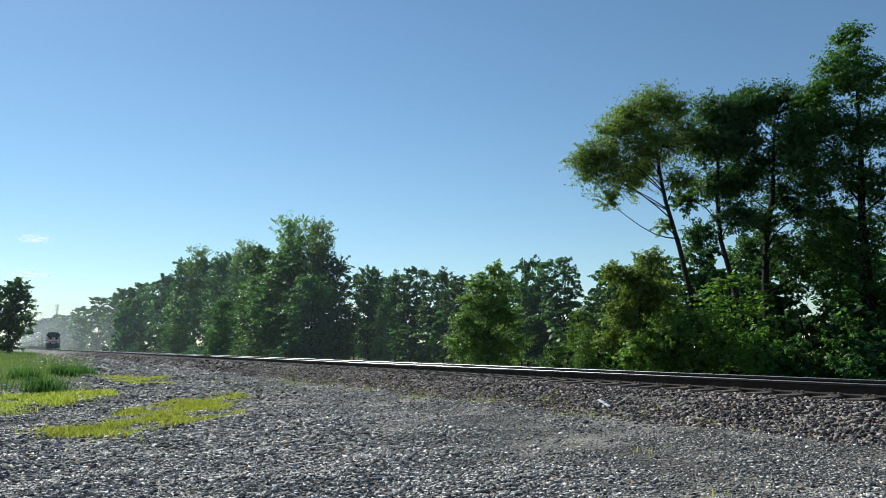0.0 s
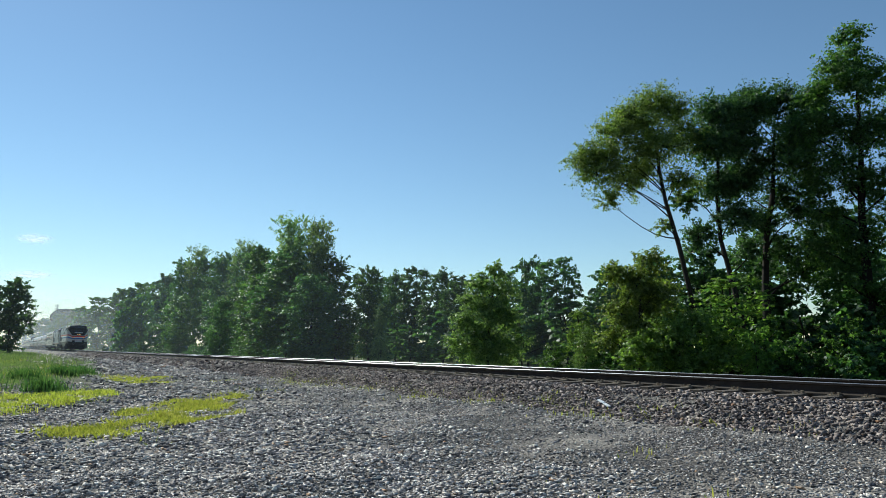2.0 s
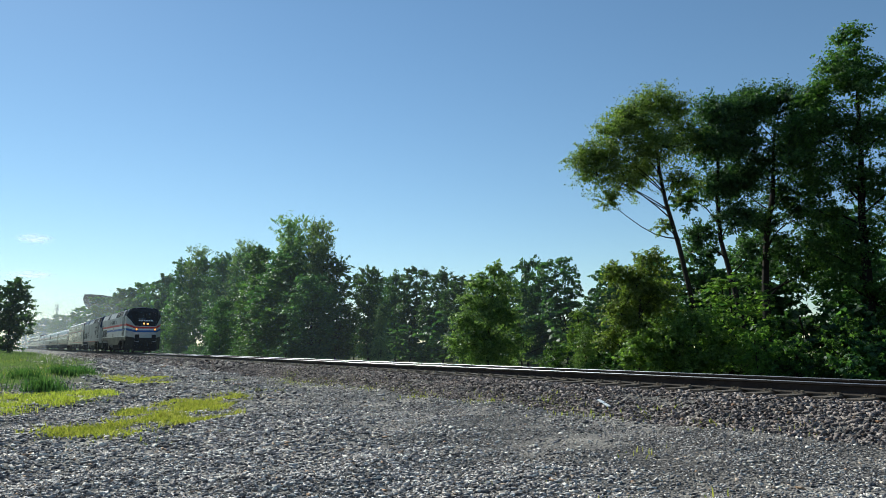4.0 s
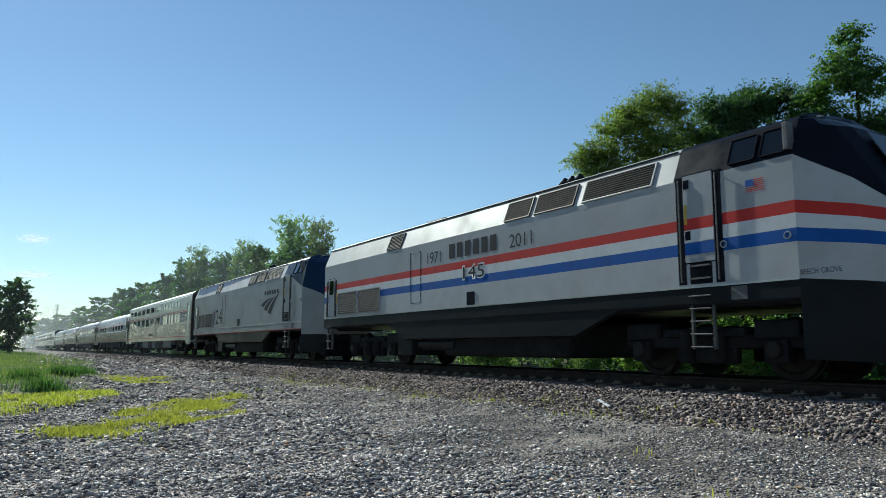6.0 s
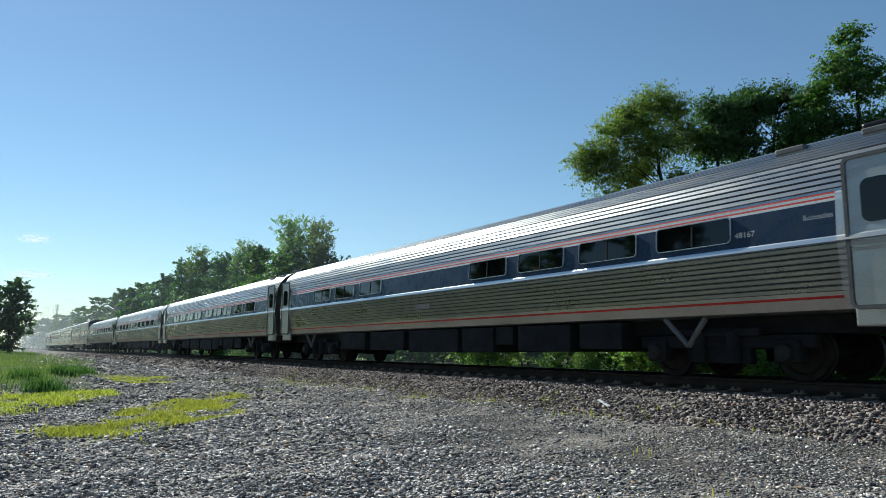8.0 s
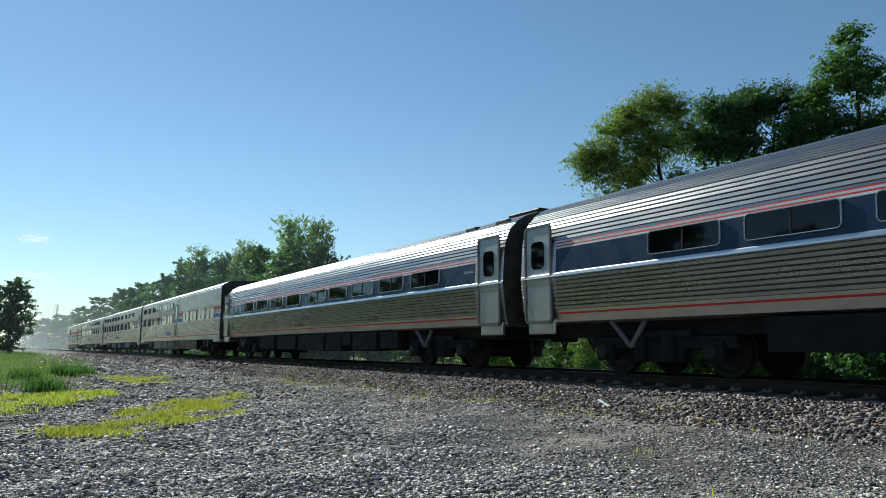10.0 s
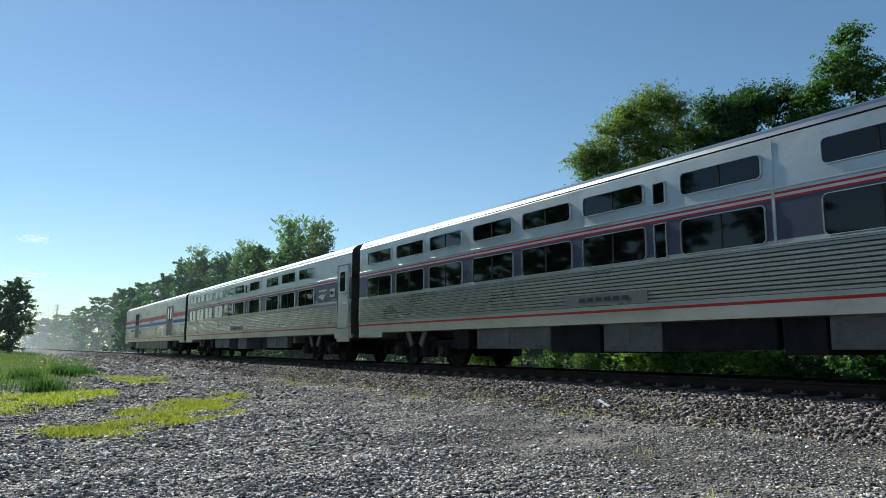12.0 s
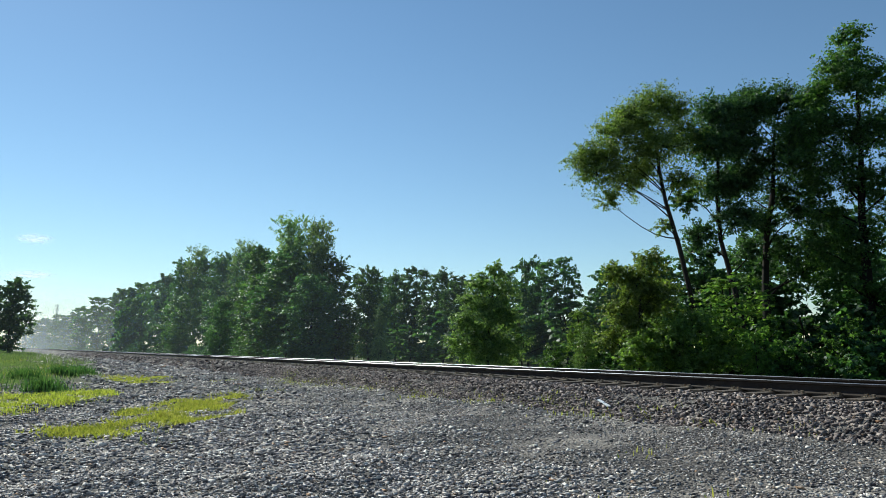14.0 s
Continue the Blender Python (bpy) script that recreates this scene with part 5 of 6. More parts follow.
def low_car(label, windows=(4.08, 6.16, 8.23, 10.28, 12.2, 14.83, 16.9, 18.97, 21.02)):
    """A low rounded stainless coach, fluted below and over the roof."""
    e = car_base(label)
    base = [(1.36, 1.04), (1.45, 1.08), (1.50, 1.24), (1.505, 1.28), (1.515, 1.34), (1.585, 2.04), (1.61, 2.06), (1.60, 2.12), (1.59, 2.14), (1.56, 2.66), (1.555, 2.70), (1.55, 2.73), (1.547, 2.77), (1.54, 2.80), (1.535, 2.84), (1.47, 3.12), (1.35, 3.38), (1.14, 3.60), (0.86, 3.77), (0.5, 3.89), (0.0, 3.94)]
    prof, grooves = with_flutes(base, [(1.34, 2.04), (2.84, 3.94)], 0.085, 0.016)
    M = [STEEL, FLUTE, RED, SLATE, WHITE, ROOF_STEEL, END_STEEL, CHROME, GROOVE]

    def tone(k, j):
        z = (prof[k][1] + prof[k + 1][1]) / 2
        # groove faces get the painted shade tone here too
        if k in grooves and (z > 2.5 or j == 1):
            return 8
        if j != 1:
            return 0 if z < 2.84 else 5
        if 1.24 < z < 1.28:
            return 2
        if 1.34 < z < 2.04:
            return 1
        if 2.04 < z < 2.14:
            return 7
        if 2.14 < z < 2.66:
            return 3
        if 2.66 < z < 2.70 or 2.73 < z < 2.77:
            return 4
        if 2.70 < z < 2.73 or 2.77 < z < 2.80:
            return 2
        return 0 if z < 2.84 else 5
    bm, ends = skin(prof, (0.35, 1.55, 24.45, 25.65), tone)
    for f in ends:
        f.material_index = 6
    part("body", bm, M, e, "rounded stainless body with a slate window band and thin red stripes")
    gangway(e, 0.36, 0.02, 3.45)
    gangway(e, 25.98, 25.64, 3.45)
    for s in windows:
        for sd in (-1, 1):
            w = window(e, s, 2.46, 1.60, 0.46, 0.09, sd * 1.575)
            w.matrix_basis = pose(-s, sd * 1.578, 2.46, -3.3 if sd < 0 else 3.3, 0, 0 if sd < 0 else 180)
    for s in (0.95, 25.05):
        d = part("end_door", plate_mesh(0.80, 2.1, 0.08, 0.02), STEEL, e, "stainless end door", pose(-s, -1.565, 2.16))
        part("pane", plate_mesh(0.44, 0.62, 0.12, 0.03), GLASS, d, at=pose(0, 0, 0.42))
        part("door_frame", ring_mesh(0.94, 2.2, 0.12, 0.06, 0.04), BOX_GREY, d)
        part("door_skirt", box(bmesh.new(), -s - 0.45, -s + 0.45, -1.52, -1.42, 0.82, 1.15, 0.03), STEEL, e)
    bogie(e, 3.95)
    bogie(e, 22.05)
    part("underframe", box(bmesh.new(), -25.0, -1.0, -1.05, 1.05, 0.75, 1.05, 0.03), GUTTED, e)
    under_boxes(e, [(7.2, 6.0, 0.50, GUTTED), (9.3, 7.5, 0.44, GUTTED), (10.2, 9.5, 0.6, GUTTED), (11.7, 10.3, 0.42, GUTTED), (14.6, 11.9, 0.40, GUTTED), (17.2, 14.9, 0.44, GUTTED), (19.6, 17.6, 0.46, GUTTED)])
    for s in (3.95, 22.05):
        for d in (-0.5, 0.4):
            part("damper", rod(bmesh.new(), (-s - 0.5 + d, -1.36, 1.05), (-s - 0.5, -1.34, 0.55), 0.05), BOX_GREY, e, "pale grey damper strut")
    for s in (1.1, 2.5):
        part("roof_hatch", box(bmesh.new(), -s - 0.25, -s + 0.25, -1.08, -0.82, 3.66, 3.76, 0.02), BOX_GREY, e)
    part("roof_gear", box(bmesh.new(), -1.7, -0.4, -0.4, 0.4, 3.88, 4.05, 0.04), GREY_DARK, e)
    part("number_plate_blank", plate_mesh(0.85, 0.15, 0.01, 0.008), BOX_GREY, e, "grey name plate", pose(-13.5, -1.575, 1.68)).name = "name_plate"
    lettering(e, "Businessclass", 2.03, 1.58, 2.42, 2.50, LETTER_WHITE, -1.59)
    return e


VEHICLES = []


def build_train():
    here = Matrix()
    order = [(locomotive("platinum grey diesel locomotive with red, white and blue stripes", True), 0.0), (locomotive("platinum grey diesel locomotive with a navy cab on the rails", False), 21.03)]
    sleeper = tall_car("stainless steel sleeping car with two rows of windows", "sleeper")
    cafe = low_car("low rounded stainless steel coach with few windows", (4.08, 6.16, 8.23, 10.28, 16.9, 18.97, 21.02))
    coach = low_car("low rounded stainless steel coach with a slate window band")
    diner = tall_car("stainless steel dining car with red, white and blue stripes", "diner")
    baggage = tall_car("stainless steel baggage car with wide loading doors", "baggage")
    cars = [sleeper, cafe, coach, copy_thing(coach, here), copy_thing(coach, here), diner, copy_thing(sleeper, here), copy_thing(sleeper, here), baggage]
    for i, c in enumerate(cars):
        order.append((c, 42.06 + 26.01 * i))
    lettering(cars[0], "62041", 3.62, 3.38, 2.22, 2.30, LETTER_WHITE)
    lettering(cars[7], "62024", 3.62, 3.38, 2.22, 2.30, LETTER_WHITE)
    lettering(cars[1], "48167", 3.22, 2.85, 2.30, 2.39, LETTER_WHITE, -1.598)
    lettering(cars[4], "25110", 13.85, 13.2, 1.62, 1.73, LETTER_DARK, -1.590)
    VEHICLES.extend(order)


build_train()


# ---- the track's ties and fastenings ----
def build_ties():
    tie = ready(box(bmesh.new(), -0.115, 0.115, -1.30, 1.30, -0.37, -0.195, 0.012), TIE, "tie")
    bm = box(bmesh.new(), -0.095, 0.095, -0.19, 0.19, -0.197, -0.180)
    for dx, dy in ((-0.05, -0.11), (0.05, -0.105), (-0.05, 0.11), (0.05, 0.105)):
        box(bm, dx - 0.018, dx + 0.018, dy - 0.028, dy + 0.028, -0.185, -0.140)
    plate = ready(bm, PLATE, "tie_plate")
    rg = random.Random(3)
    for i in range(130):
        x = 6 - 0.56 * i + rg.uniform(-0.03, 0.03)
        t = share("tie", tie, TRACK, pose(x, rg.uniform(-0.04, 0.04), 0, 0, 0, rg.uniform(-0.8, 0.8)))
        for sd in (-1, 1):
            share("tie_plate", plate, t, pose(0, sd * 0.7525, 0))
    V, F, n = [], [], 0
    cube = np.array([(a, b, c) for a in (-1, 1) for b in (-1, 1) for c in (-1, 1)], float)
    cf = np.array([(0, 1, 3, 2), (4, 6, 7, 5), (0, 4, 5, 1), (2, 3, 7, 6), (0, 2, 6, 4), (1, 5, 7, 3)])
    for x in np.arange(-67.5, -330, -0.56):
        for sd in (-1, 1):
            V.append(cube * (0.095, 0.19, 0.02) + (x, sd * 0.7525, -0.17))
            F.append(cf + n)
            n += 8
    ob = new("far_tie_plates", mesh_np("far_tie_plates", np.concatenate(V), np.concatenate(F), [PLATE]))
    ob.parent = TRACK
    tagged(ob, kind="stuff")


build_ties()


# ---- loose stones ----
CHIP = np.array([(math.cos(a), math.sin(a), z) for z in (-0.5, 0.5) for a in (0.2, 2.4, 4.1)], float) * (0.6, 0.6, 1.0)
CHIP_F = np.array([(0, 2, 1), (3, 4, 5), (0, 1, 4), (0, 4, 3), (1, 2, 5), (1, 5, 4), (2, 0, 3), (2, 3, 5)])


def stones_np(P, size, rg, flat=0.36):
    """Sharp three-cornered chips of crushed stone at the points P."""
    n = len(P)
    q = CHIP[None] + rg.uniform(-0.3, 0.3, (n, 6, 3)) * (1, 1, 0.6)
    q *= size[:, None, None] * np.stack([0.8 + 0.9 * rg.random(n), 0.7 + 0.5 * rg.random(n), flat * (0.6 + 0.8 * rg.random(n))], -1)[:, None, :]
    a, b = rg.normal(0, 0.55, n), rg.random(n) * 2 * np.pi
    ca, sa, cb, sb = np.cos(a), np.sin(a), np.cos(b), np.sin(b)
    y, z = q[..., 1] * ca[:, None] - q[..., 2] * sa[:, None], q[..., 1] * sa[:, None] + q[..., 2] * ca[:, None]
    x = q[..., 0]
    V = np.stack([x * cb[:, None] - y * sb[:, None], x * sb[:, None] + y * cb[:, None], z], -1) + P[:, None, :]
    F = (CHIP_F[None] + 6 * np.arange(n)[:, None, None]).reshape(-1, 3)
    return V.reshape(-1, 3), F


PATCH = [(-11.5, 0.4), (-13.4, 0.9), (-14.8, 1.8), (-17.8, 3.0), (-20.5, 4.9), (-21.5, 6.2), (-17.2, 4.9), (-13.6, 3.3), (-12.3, 2.4), (-11.6, 1.6), (-11.2, 0.9)]


def build_stones():
    rg = np.random.default_rng(12)
    P, S = [], []

    def scatter(n, x0, x1, y0, y1, s0, s1, keep):
        x, y = rg.uniform(x0, x1, n), rg.uniform(y0, y1, n)
        d = np.hypot(x, y)
        m = (~inside(x, y, PATCH) | (rg.random(n) < 0.45)) & keep(x, y, d) & (y < 1.35 * -x + 9) & (y > -0.10 * -x - 0.4)
        x, y = x[m], y[m]
        s = s0 + (s1 - s0) * rg.random(len(x)) ** 2
        P.append(np.stack([x, y, gz(x, y) + s * 0.12], -1))
        S.append(s)

    def lane(x, y):
        """1 in the packed lane beside the track, 0 on the loose stone."""
        edge = 3.4 + 0.16 * (-4 - x) + 0.5 * np.sin(x * 0.8) + 0.3 * np.sin(x * 2.1 + 1)
        return np.clip((y - edge) / 1.6, 0, 1) * np.clip((9.3 - y) / 0.5, 0, 1)

    def coarse(x, y):
        v = np.sin(x * 0.55 + 1.2) + np.sin(y * 1.1 - x * 0.3) + 0.6 * np.sin(x * 1.7 + y * 2.1)
        return np.clip(0.92 + 0.12 * v - 0.80 * lane(x, y), 0.05, 1)

    def chips(x, y):
        v = np.sin(x * 0.9 + 2 * np.sin(y * 0.8)) + np.sin(y * 2.3 + x * 0.6)
        return lane(x, y) * (0.62 + 0.22 * v)

    scatter(62000, -9.5, -2.0, -0.6, 9.3, 0.020, 0.050, lambda x, y, d: (d < 9.5) & (rg.random(len(x)) < coarse(x, y)))
    scatter(62000, -19, -2.0, -1.0, 9.3, 0.026, 0.066, lambda x, y, d: (d >= 9.5) & (d < 18) & (rg.random(len(x)) < coarse(x, y)))
    scatter(22000, -44, -8, -1.5, 9.3, 0.045, 0.11, lambda x, y, d: (d >= 18) & (rg.random(len(x)) < coarse(x, y)) & ((x > -28) | (y > 3.0)))
    scatter(46000, -13, -1.5, 2.5, 9.3, 0.012, 0.034, lambda x, y, d: rg.random(len(x)) < chips(x, y))
    scatter(26000, -34, -13, 3.5, 9.3, 0.02, 0.055, lambda x, y, d: rg.random(len(x)) < chips(x, y))
    # the ballast shoulder and the bed between the ties
    scatter(8000, -120, -34, 8.6, 10.6, 0.06, 0.15, lambda x, y, d: d > 0)
    scatter(27000, -34, 3.0, 9.0, 10.55, 0.03, 0.07, lambda x, y, d: (d < 60) & (y > 9.0 + 0.15 * np.sin(x * 1.3)))
    scatter(4000, -34, 3.0, 10.5, 10.80, 0.035, 0.065, lambda x, y, d: d < 60)
    scatter(12000, -130, -40, 2.0, 9.6, 0.09, 0.22, lambda x, y, d: rg.random(len(x)) < 0.8 - 0.5 * np.clip((6 - y) / 3, 0, 1))
    P, S = np.concatenate(P), np.concatenate(S)
    # the nearest ones are pieces of their own
    near = np.argsort(np.hypot(P[:, 0] + 4.0, P[:, 1] - 3.2))[:300]
    rest = np.ones(len(P), bool)
    rest[near] = False
    bank = P[:, 1] > 9.0
    for nm, pick, mat, label in (("loose_stones", rest & ~bank, STONE, "angular grey crushed stones"), ("ballast_stones", rest & bank, BALLAST, "dark brown-grey track ballast")):
        V, F = stones_np(P[pick], S[pick], rg, 0.42 if mat is STONE else 0.62)
        ob = new(nm, mesh_np(nm, V, F, [mat]))
        ob.parent = GROUND
        tagged(ob, label, kind="stuff")
    kinds = []
    for i in range(14):
        V, F = stones_np(np.zeros((1, 3)), np.array([1.0]), rg)
        kinds.append(mesh_np("stone", V, F, [STONE]))
    for k, i in enumerate(near):
        s = float(S[i])
        share("stone", kinds[k % 14], GROUND, Matrix.Translation(P[i]) @ Matrix.Rotation(float(rg.random() * 6.28), 4, "Z") @ Matrix.Diagonal((s, s, s, 1)))


# ---- grass ----
def inside(x, y, poly):
    r = np.zeros(len(x), bool)
    n = len(poly)
    for i in range(n):
        (x0, y0), (x1, y1) = poly[i], poly[(i + 1) % n]
        r ^= ((y0 > y) != (y1 > y)) & (x < (x1 - x0) * (y - y0) / (y1 - y0 + 1e-9) + x0)
    return r


def blades(name, P, h, rg, mat, width=0.012, lean=0.45, label="", category="grass"):
    n = len(P)
    a = rg.random(n) * 2 * np.pi
    d = np.stack([np.cos(a), np.sin(a), np.zeros(n)], -1)
    b = rg.random(n) * 2 * np.pi
    tip = np.stack([np.cos(b), np.sin(b), np.zeros(n)], -1) * (h * lean * rg.random(n))[:, None]
    up = np.array([0, 0, 1.0]) * h[:, None]
    w = width * (0.6 + 0.8 * rg.random(n))[:, None]
    V = np.stack([P - d * w, P + d * w, P + up * 0.6 + tip * 0.4 + d * w * 0.8, P + up * 0.6 + tip * 0.4 - d * w * 0.8, P + up + tip + d * w * 0.12, P + up + tip - d * w * 0.12], 1).reshape(-1, 3)
    o = 6 * np.arange(n)[:, None]
    F = np.stack([o + [0, 1, 2, 3], o + [3, 2, 4, 5]], 1).reshape(-1, 4)
    ob = new(name, mesh_np(name, V, F, [mat]))
    return tagged(ob, label, category, kind="stuff")


def build_grass():
    rg = np.random.default_rng(4)

    def field(n, x0, x1, y0, y1, poly, dens):
        x, y = rg.uniform(x0, x1, n), rg.uniform(y0, y1, n)
        v = np.sin(x * 1.9 + y) + np.sin(y * 3.1 - x * 0.8) + 0.8 * np.sin(x * 4.3 + y * 5.1)
        jx, jy = x + 0.4 * np.sin(y * 4.7 + x) + 0.3 * rg.normal(0, 1, n), y + 0.22 * np.sin(x * 3.3) + 0.15 * rg.normal(0, 1, n)
        m = inside(jx, jy, poly) & (rg.random(n) < np.clip(dens + 0.36 * v, 0.02, 1))
        x, y = x[m], y[m]
        return np.stack([x, y, gz(x, y) - 0.01], -1)

    P = field(230000, -22, -10.5, 0.0, 6.6, PATCH, 0.16)
    thin = np.clip((-P[:, 0] - 11.2 + 1.2 * (P[:, 1] - 0.6)) / 2.6, 0.22, 1) * np.clip((21.5 + P[:, 0]) / 4.0, 0.25, 1)
    P = P[rg.random(len(P)) < thin]
    blades("grass_patch", P, 0.03 + 0.085 * rg.random(len(P)) ** 1.3, rg, GRASS, 0.009, 1.2, "short sunlit yellow-green grass growing through the gravel")
    P = field(40000, -26, -16, -2.5, 3, [(-17.2, -2.4), (-17.2, 0.1), (-19.5, 1.6), (-21.5, 2.6), (-24.0, 3.2), (-23.5, 0.9), (-22.5, -2.4)], 0.6)
    blades("grass_patch", P, 0.04 + 0.13 * rg.random(len(P)) ** 1.4, rg, GRASS, 0.010, 0.9, "bright green grass at the edge of the gravel")
    P = field(22000, -37, -27, 3, 7, [(-33.5, 4.0), (-33.0, 6.2), (-29.0, 5.5), (-28.8, 4.2)], 0.6)
    blades("grass_patch", P, 0.03 + 0.08 * rg.random(len(P)), rg, GRASS, 0.012, 0.9, "small bright patch of grass on the gravel")
    # the meadow along the near side
    def ragged(n, x0, x1, y0, y1, edge):
        """Grass that thins out towards the gravel, in tussocks."""
        x, y = rg.uniform(x0, x1, n), rg.uniform(y0, y1, n)
        v = np.sin(x * 0.35 + 2 * np.sin(y * 0.6)) + np.sin(y * 1.3 - x * 0.22) + 0.8 * np.sin(x * 0.9 + y * 2.3) + 0.5 * np.sin(x * 2.7 - y * 3.9)
        k = np.clip((edge(x) - y) / 2.6, 0, 1) * np.clip((-21.2 - x + 1.4 * np.sin(y * 1.7) + 0.8 * np.sin(y * 5.3 + x)) / 3.5, 0, 1)
        m = rg.random(n) < np.clip(k * 1.1 + 0.30 * v - 0.25, 0, 1) * (k > 0)
        x, y = x[m], y[m]
        return np.stack([x, y, gz(x, y)], -1)
    P = ragged(60000, -62, -20, -4, 8.0, lambda x: 2.6 + 0.11 * (-22 - x))
    blades("meadow", P, 0.03 + 0.17 * rg.random(len(P)) ** 2, rg, GRASS_TALL, 0.011, 1.0, "rough dry meadow grass beside the track")
    P = ragged(20000, -220, -60, -8, 9, lambda x: 7.6 + 0 * x)
    blades("meadow", P, 0.10 + 0.25 * rg.random(len(P)), rg, GRASS_TALL, 0.03, 0.6, "rough dry meadow grass beside the track")
    P = ragged(16000, -75, -26, -2, 8, lambda x: 5.5 + 0.03 * (-22 - x))
    P = P[(np.sin(P[:, 0] * 0.5) + np.sin(P[:, 1] * 1.7 + P[:, 0] * 0.2)) > 0.75]
    blades("grass_patch", P, 0.05 + 0.10 * rg.random(len(P)), rg, GRASS, 0.014, 0.7, "bright green patches of grass in the meadow")
    # weeds in the meadow
    C = [(-24.6, 1.25), (-31, 0.9), (-34, 2.4), (-38, 3.4), (-29, -0.6)]
    P = []
    for cx, cy in C:
        q = rg.normal(0, 0.30, (420, 2))
        P.append(np.stack([cx + q[:, 0], cy + q[:, 1], gz(cx + q[:, 0], cy + q[:, 1])], -1))
    P = np.concatenate(P)
    blades("weeds", P, 0.15 + 0.36 * rg.random(len(P)), rg, LEAF_DARK, 0.014, 0.7, "tall green weeds in the meadow", "weeds")
    # tufts along the toe of the ballast and over the pad
    T = [(x, 9.15 + 0.22 * math.sin(x * 2.1) + 0.1 * math.sin(x * 5.3), 26) for x in np.arange(-27, -8.6, 0.28)] + [(-20, 5.8, 60), (-21.5, 7.0, 60), (-24, 8.6, 60), (-22.2, 6.4, 50), (-8.6, 9.6, 50), (-7.2, 9.1, 60), (-6.4, 6.9, 40), (-5.5, 4.4, 30), (-4.3, 5.1, 45), (-4.6, 4.6, 30), (-6.1, 9.2, 30), (-26, 6.6, 80), (-28, 7.4, 80)]
    P = []
    for cx, cy, k in T:
        k = int(k * rg.random() * 1.4)
        q = rg.normal(0, 0.24, (k, 2)) * (1.0 if cx > -19 else 1.5)
        P.append(np.stack([cx + q[:, 0], cy + q[:, 1], gz(cx + q[:, 0], cy + q[:, 1])], -1))
    P = np.concatenate(P)
    blades("grass_tufts", P, 0.02 + 0.09 * rg.random(len(P)) ** 1.6, rg, GRASS, 0.006, 0.8, "thin grass tufts along the ballast edge")
    # grass beyond the track
    P = field(24000, -120, 5, 14.8, 24, [(-120, 15), (5, 15), (5, 24), (-120, 24)], 0.7)
    blades("verge_grass", P, 0.15 + 0.35 * rg.random(len(P)), rg, GRASS_TALL, 0.02, 0.5, "rough grass verge beyond the track")


build_stones()
build_grass()


def build_scrap():
    """A pale strip of scrap lying on the ballast."""
    bm = bmesh.new()
    box(bm, -0.22, 0.02, -0.03, 0.03, 0.0, 0.02, 0.006)
    box(bm, 0.0, 0.24, -0.025, 0.035, -0.012, 0.012, 0.006)
    me = ready(bm, LETTER_WHITE, "scrap_strip")
    ob = tagged(new("scrap_strip", me), "pale bent strip of scrap on the ballast", "scrap")
    ob.matrix_basis = pose(-9.8, 9.5, float(gz(-9.8, 9.5)) + 0.05, 8, 10, -20)


build_scrap()


# ---- far things ----
def build_tower():
    t = tagged(new("radio_tower"), "slender grey radio mast with antenna panels, far off", "radio mast")
    t.matrix_basis = pose(-560, 32.5, -1) @ Matrix.Diagonal((0.8, 0.8, 0.81, 1))
    bm = bmesh.new()
    for a in (90, 210, 330):
        c, s = math.cos(radians(a)), math.sin(radians(a))
        rod(bm, (c * 1.2, s * 1.2, -1), (c * 0.5, s * 0.5, 38), 0.12, 0.10, 6)
    for z in range(0, 37, 2):
        for a in (90, 210, 330):
            r0, r1 = 1.2 - 0.7 * z / 38, 1.2 - 0.7 * (z + 2) / 38
            b = a + 120
            rod(bm, (r0 * math.cos(radians(a)), r0 * math.sin(radians(a)), z), (r1 * math.cos(radians(b)), r1 * math.sin(radians(b)), z + 2), 0.06, 0.06, 5)
    part("mast", bm, BOX_GREY, t)
    for z in (33.5, 37):
        for a in range(0, 360, 60):
            part("antenna_panel", box(bmesh.new(), 1.3, 1.6, -0.25, 0.25, z - 1.1, z + 1.1, 0.03), LETTER_WHITE, t, "white antenna panel", pose(0, 0, 0, 0, 0, a))
        bm = bmesh.new()
        for a in range(0, 360, 60):
            rod(bm, (0, 0, z), (1.4 * math.cos(radians(a)), 1.4 * math.sin(radians(a)), z), 0.05, 0.05, 5)
        part("bracket", bm, BOX_GREY, t)


build_tower()


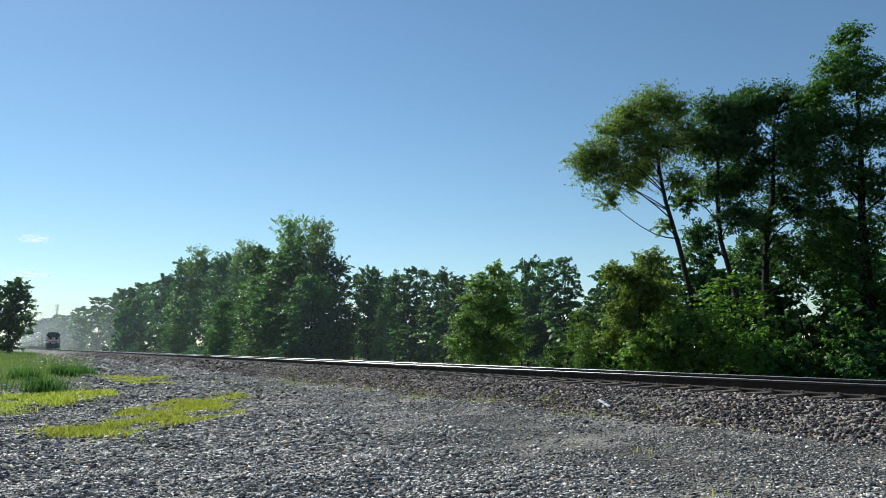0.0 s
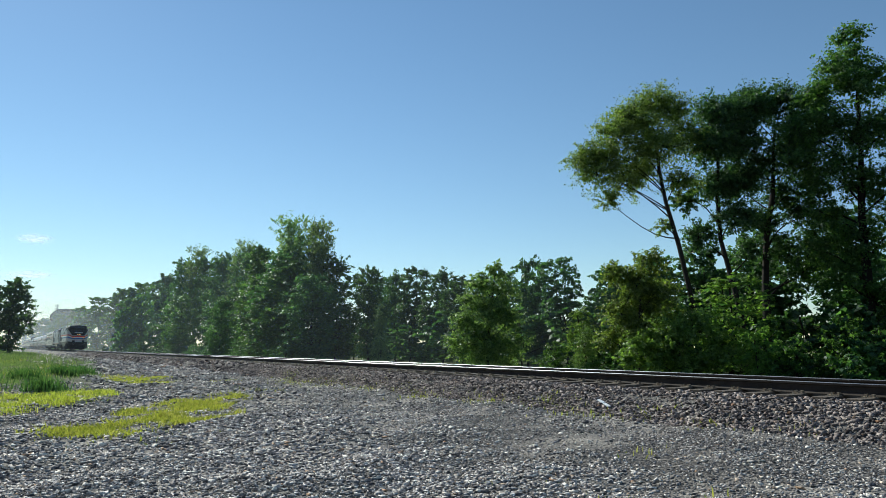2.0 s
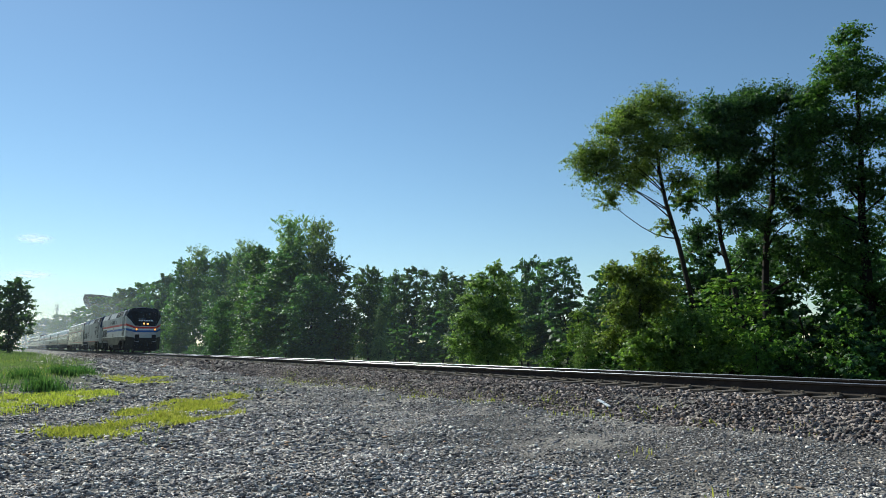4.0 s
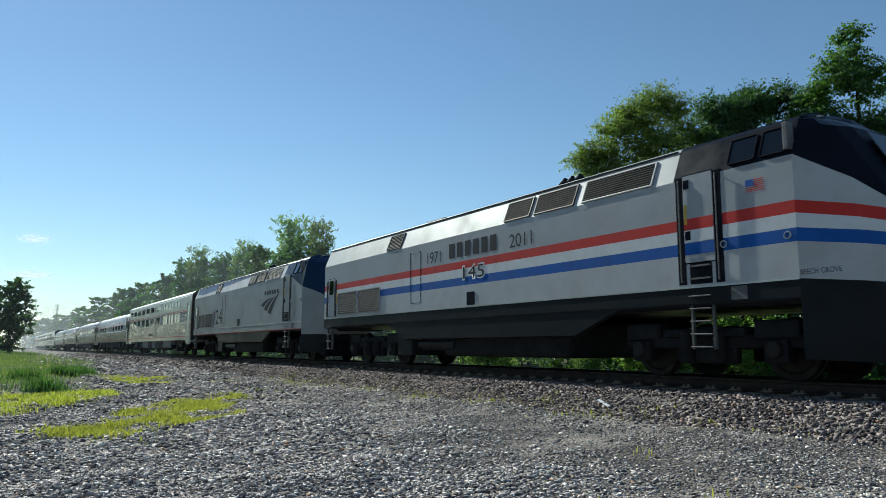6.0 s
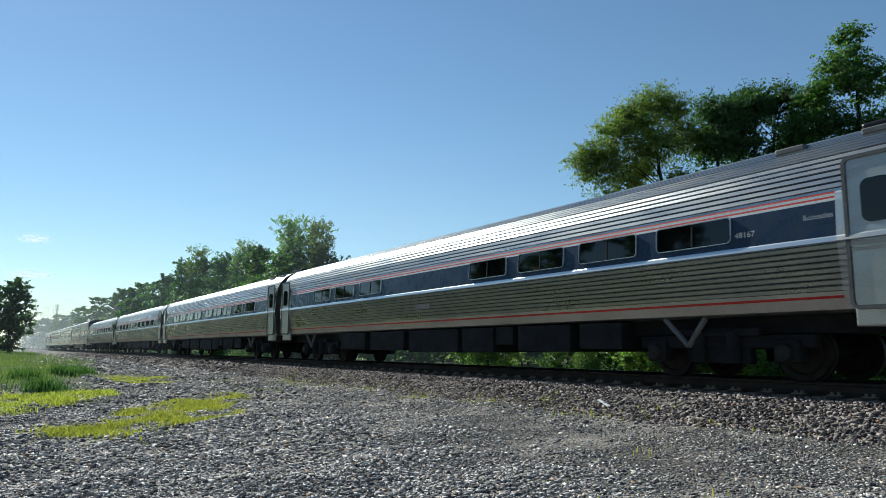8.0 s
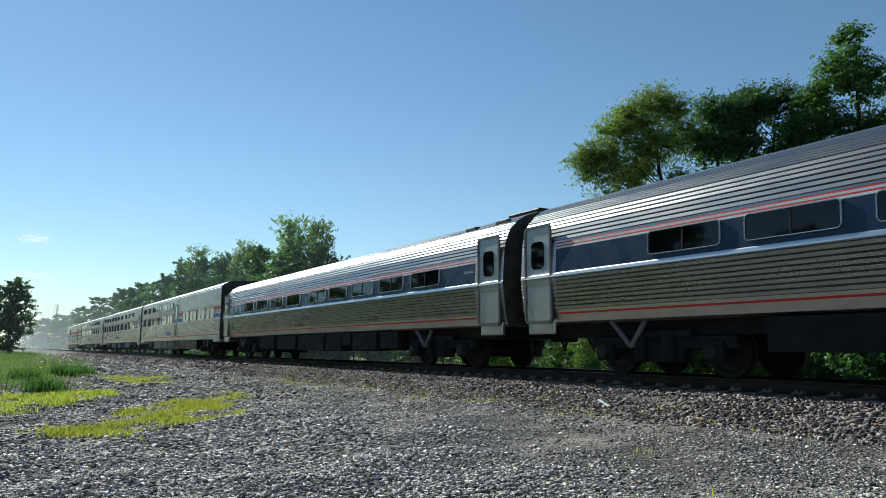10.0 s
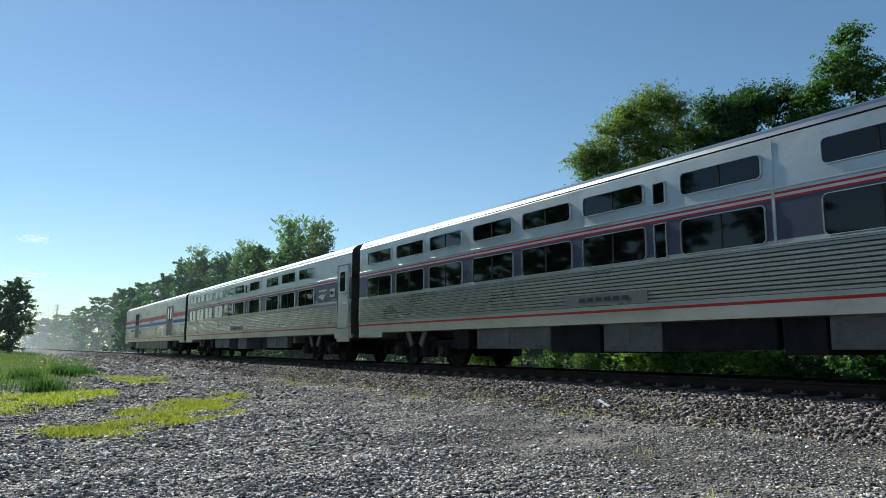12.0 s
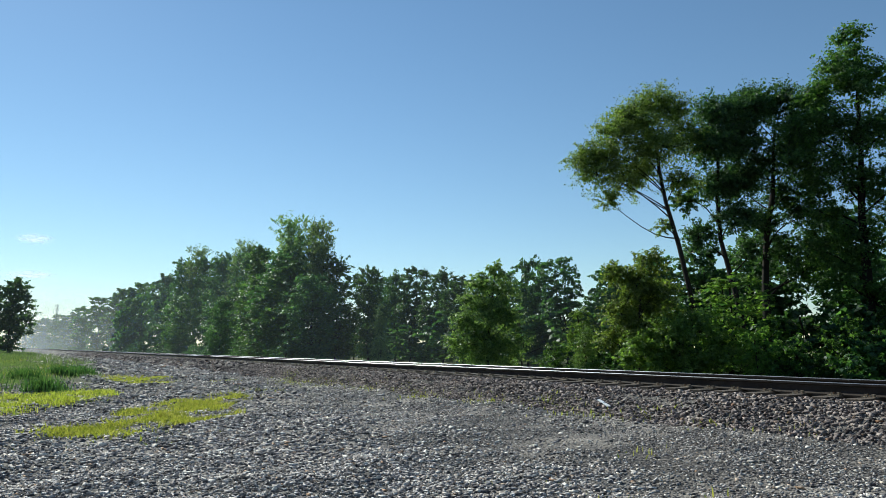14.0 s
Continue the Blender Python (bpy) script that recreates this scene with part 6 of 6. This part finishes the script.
def veil_material(name, colour, density, scale, sharp):
    """Thin cloud, smoke, dust or painted haze: scattered light, fading to nothing at its rim."""
    m = material(name)
    nt = m.node_tree
    nt.nodes.remove(nt.nodes["Principled BSDF"])
    at = node(m, "ShaderNodeTexCoord")
    ln = node(m, "ShaderNodeVectorMath")
    ln.operation = "LENGTH"
    link(m, at.outputs["Object"], ln.inputs[0])
    n = node(m, "ShaderNodeTexNoise", Scale=scale, Detail=6.0, Roughness=0.6)
    link(m, at.outputs["Object"], n.inputs["Vector"])
    fall = node(m, "ShaderNodeMapRange", **{"From Min": 1.0, "From Max": 0.1})
    fall.interpolation_type = "SMOOTHSTEP"
    link(m, ln.outputs["Value"], fall.inputs[0])
    nz = node(m, "ShaderNodeMapRange", **{"From Min": 0.5 - sharp, "From Max": 0.5 + sharp})
    link(m, n.outputs[0], nz.inputs[0])
    mul = node(m, "ShaderNodeMath")
    mul.operation = "MULTIPLY"
    link(m, fall.outputs[0], mul.inputs[0])
    link(m, nz.outputs[0], mul.inputs[1])
    den = node(m, "ShaderNodeMath")
    den.operation = "MULTIPLY"
    den.inputs[1].default_value = density
    link(m, mul.outputs[0], den.inputs[0])
    tr = node(m, "ShaderNodeBsdfTransparent")
    df = node(m, "ShaderNodeBsdfDiffuse", Color=(*colour, 1))
    tl = node(m, "ShaderNodeBsdfTranslucent", Color=(*colour, 1))
    both = node(m, "ShaderNodeMixShader", Fac=0.5)
    link(m, df.outputs[0], both.inputs[1])
    link(m, tl.outputs[0], both.inputs[2])
    mix = node(m, "ShaderNodeMixShader")
    link(m, den.outputs[0], mix.inputs[0])
    link(m, tr.outputs[0], mix.inputs[1])
    link(m, both.outputs[0], mix.inputs[2])
    link(m, mix.outputs[0], nt.nodes["Material Output"].inputs[0])
    return m


def disc_mesh(name, mat, n=28):
    bm = bmesh.new()
    bmesh.ops.create_circle(bm, cap_ends=True, segments=n, radius=1.0)
    return ready(bm, mat, name)


CLOUD = veil_material("cloud_vapour", (0.95, 0.95, 0.95), 0.95, 2.2, 0.22)
# dust and exhaust over the line, doubling as painted distance haze
DUST = veil_material("haze_sheet", (0.75, 0.78, 0.82), 0.30, 1.2, 0.6)
# sun glare and distance haze put into a pale blue sheet
HAZE = veil_material("glare_haze", (0.62, 0.72, 0.86), 0.05, 0.7, 1.2)
SMOKE = veil_material("exhaust_smoke", (0.6, 0.61, 0.63), 0.09, 1.5, 0.5)
EXHAUST = []


def facing(x, y, z, w, h, turn=0):
    """The pose of a disc that faces back along the line."""
    return Matrix.Translation((x, y, z)) @ look(Vector((x, y, z)), Vector((0, 0, 0.5))).to_3x3().to_4x4() @ Matrix.Diagonal((w, h, 1, 1))


def build_veils():
    c = disc_mesh("cloud", CLOUD)
    for (dx, dy, dz), w, h in (((-0.991, 0.0283, 0.1309), 62, 20), ((-0.9958, 0.0272, 0.0871), 80, 17)):
        ob = tagged(new("cloud", c), "small thin white cloud low in the sky", "cloud", kind="structure")
        ob.matrix_basis = facing(dx * 2400, dy * 2400, dz * 2400, w, h)
    d = disc_mesh("haze_sheet", DUST)
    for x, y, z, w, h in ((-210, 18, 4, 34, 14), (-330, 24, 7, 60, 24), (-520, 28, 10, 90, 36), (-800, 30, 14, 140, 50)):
        ob = tagged(new("haze_sheet", d), "pale sheet of dust, exhaust and painted distance haze over the track", "haze", kind="stuff")
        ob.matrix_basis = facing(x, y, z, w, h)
    # added sheets that veil the dark trees as glare does
    hz = disc_mesh("haze_sheet", HAZE)
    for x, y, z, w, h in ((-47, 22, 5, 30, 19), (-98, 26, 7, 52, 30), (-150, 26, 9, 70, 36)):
        ob = tagged(new("haze_sheet", hz), "thin blue sheet painting sun-glare haze over the trees", "haze", kind="stuff")
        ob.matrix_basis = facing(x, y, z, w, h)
    s = disc_mesh("exhaust_smoke", SMOKE)
    for back, y, z, w, h in ((24, 1.0, 6.4, 4.5, 2.4), (52, 2.2, 7.2, 7.0, 3.4), (95, 4.0, 7.4, 10.0, 4.2)):
        ob = tagged(new("exhaust_smoke", s), "thin grey exhaust drifting over the train", "smoke")
        EXHAUST.append((ob, back, y, z, w, h))


build_veils()


def nose_x(t):
    """Where the train's front coupling is at t seconds."""
    return -211.126 + 34.375 * t + 0.0573 * (t - 9) ** 2


def motions():
    for e, s in VEHICLES:
        walk(e, [(t, pose(nose_x(t) - s, TRACK_Y, 0)) for t in np.arange(0, 14.01, 0.5)])
    for ob, back, y, z, w, h in EXHAUST:
        ob.scale = (w, h, 1)
        walk(ob, [(t, pose(nose_x(t) - back, TRACK_Y + y, z, 90, 0, 80)) for t in np.arange(0, 14.01, 0.5)])


motions()
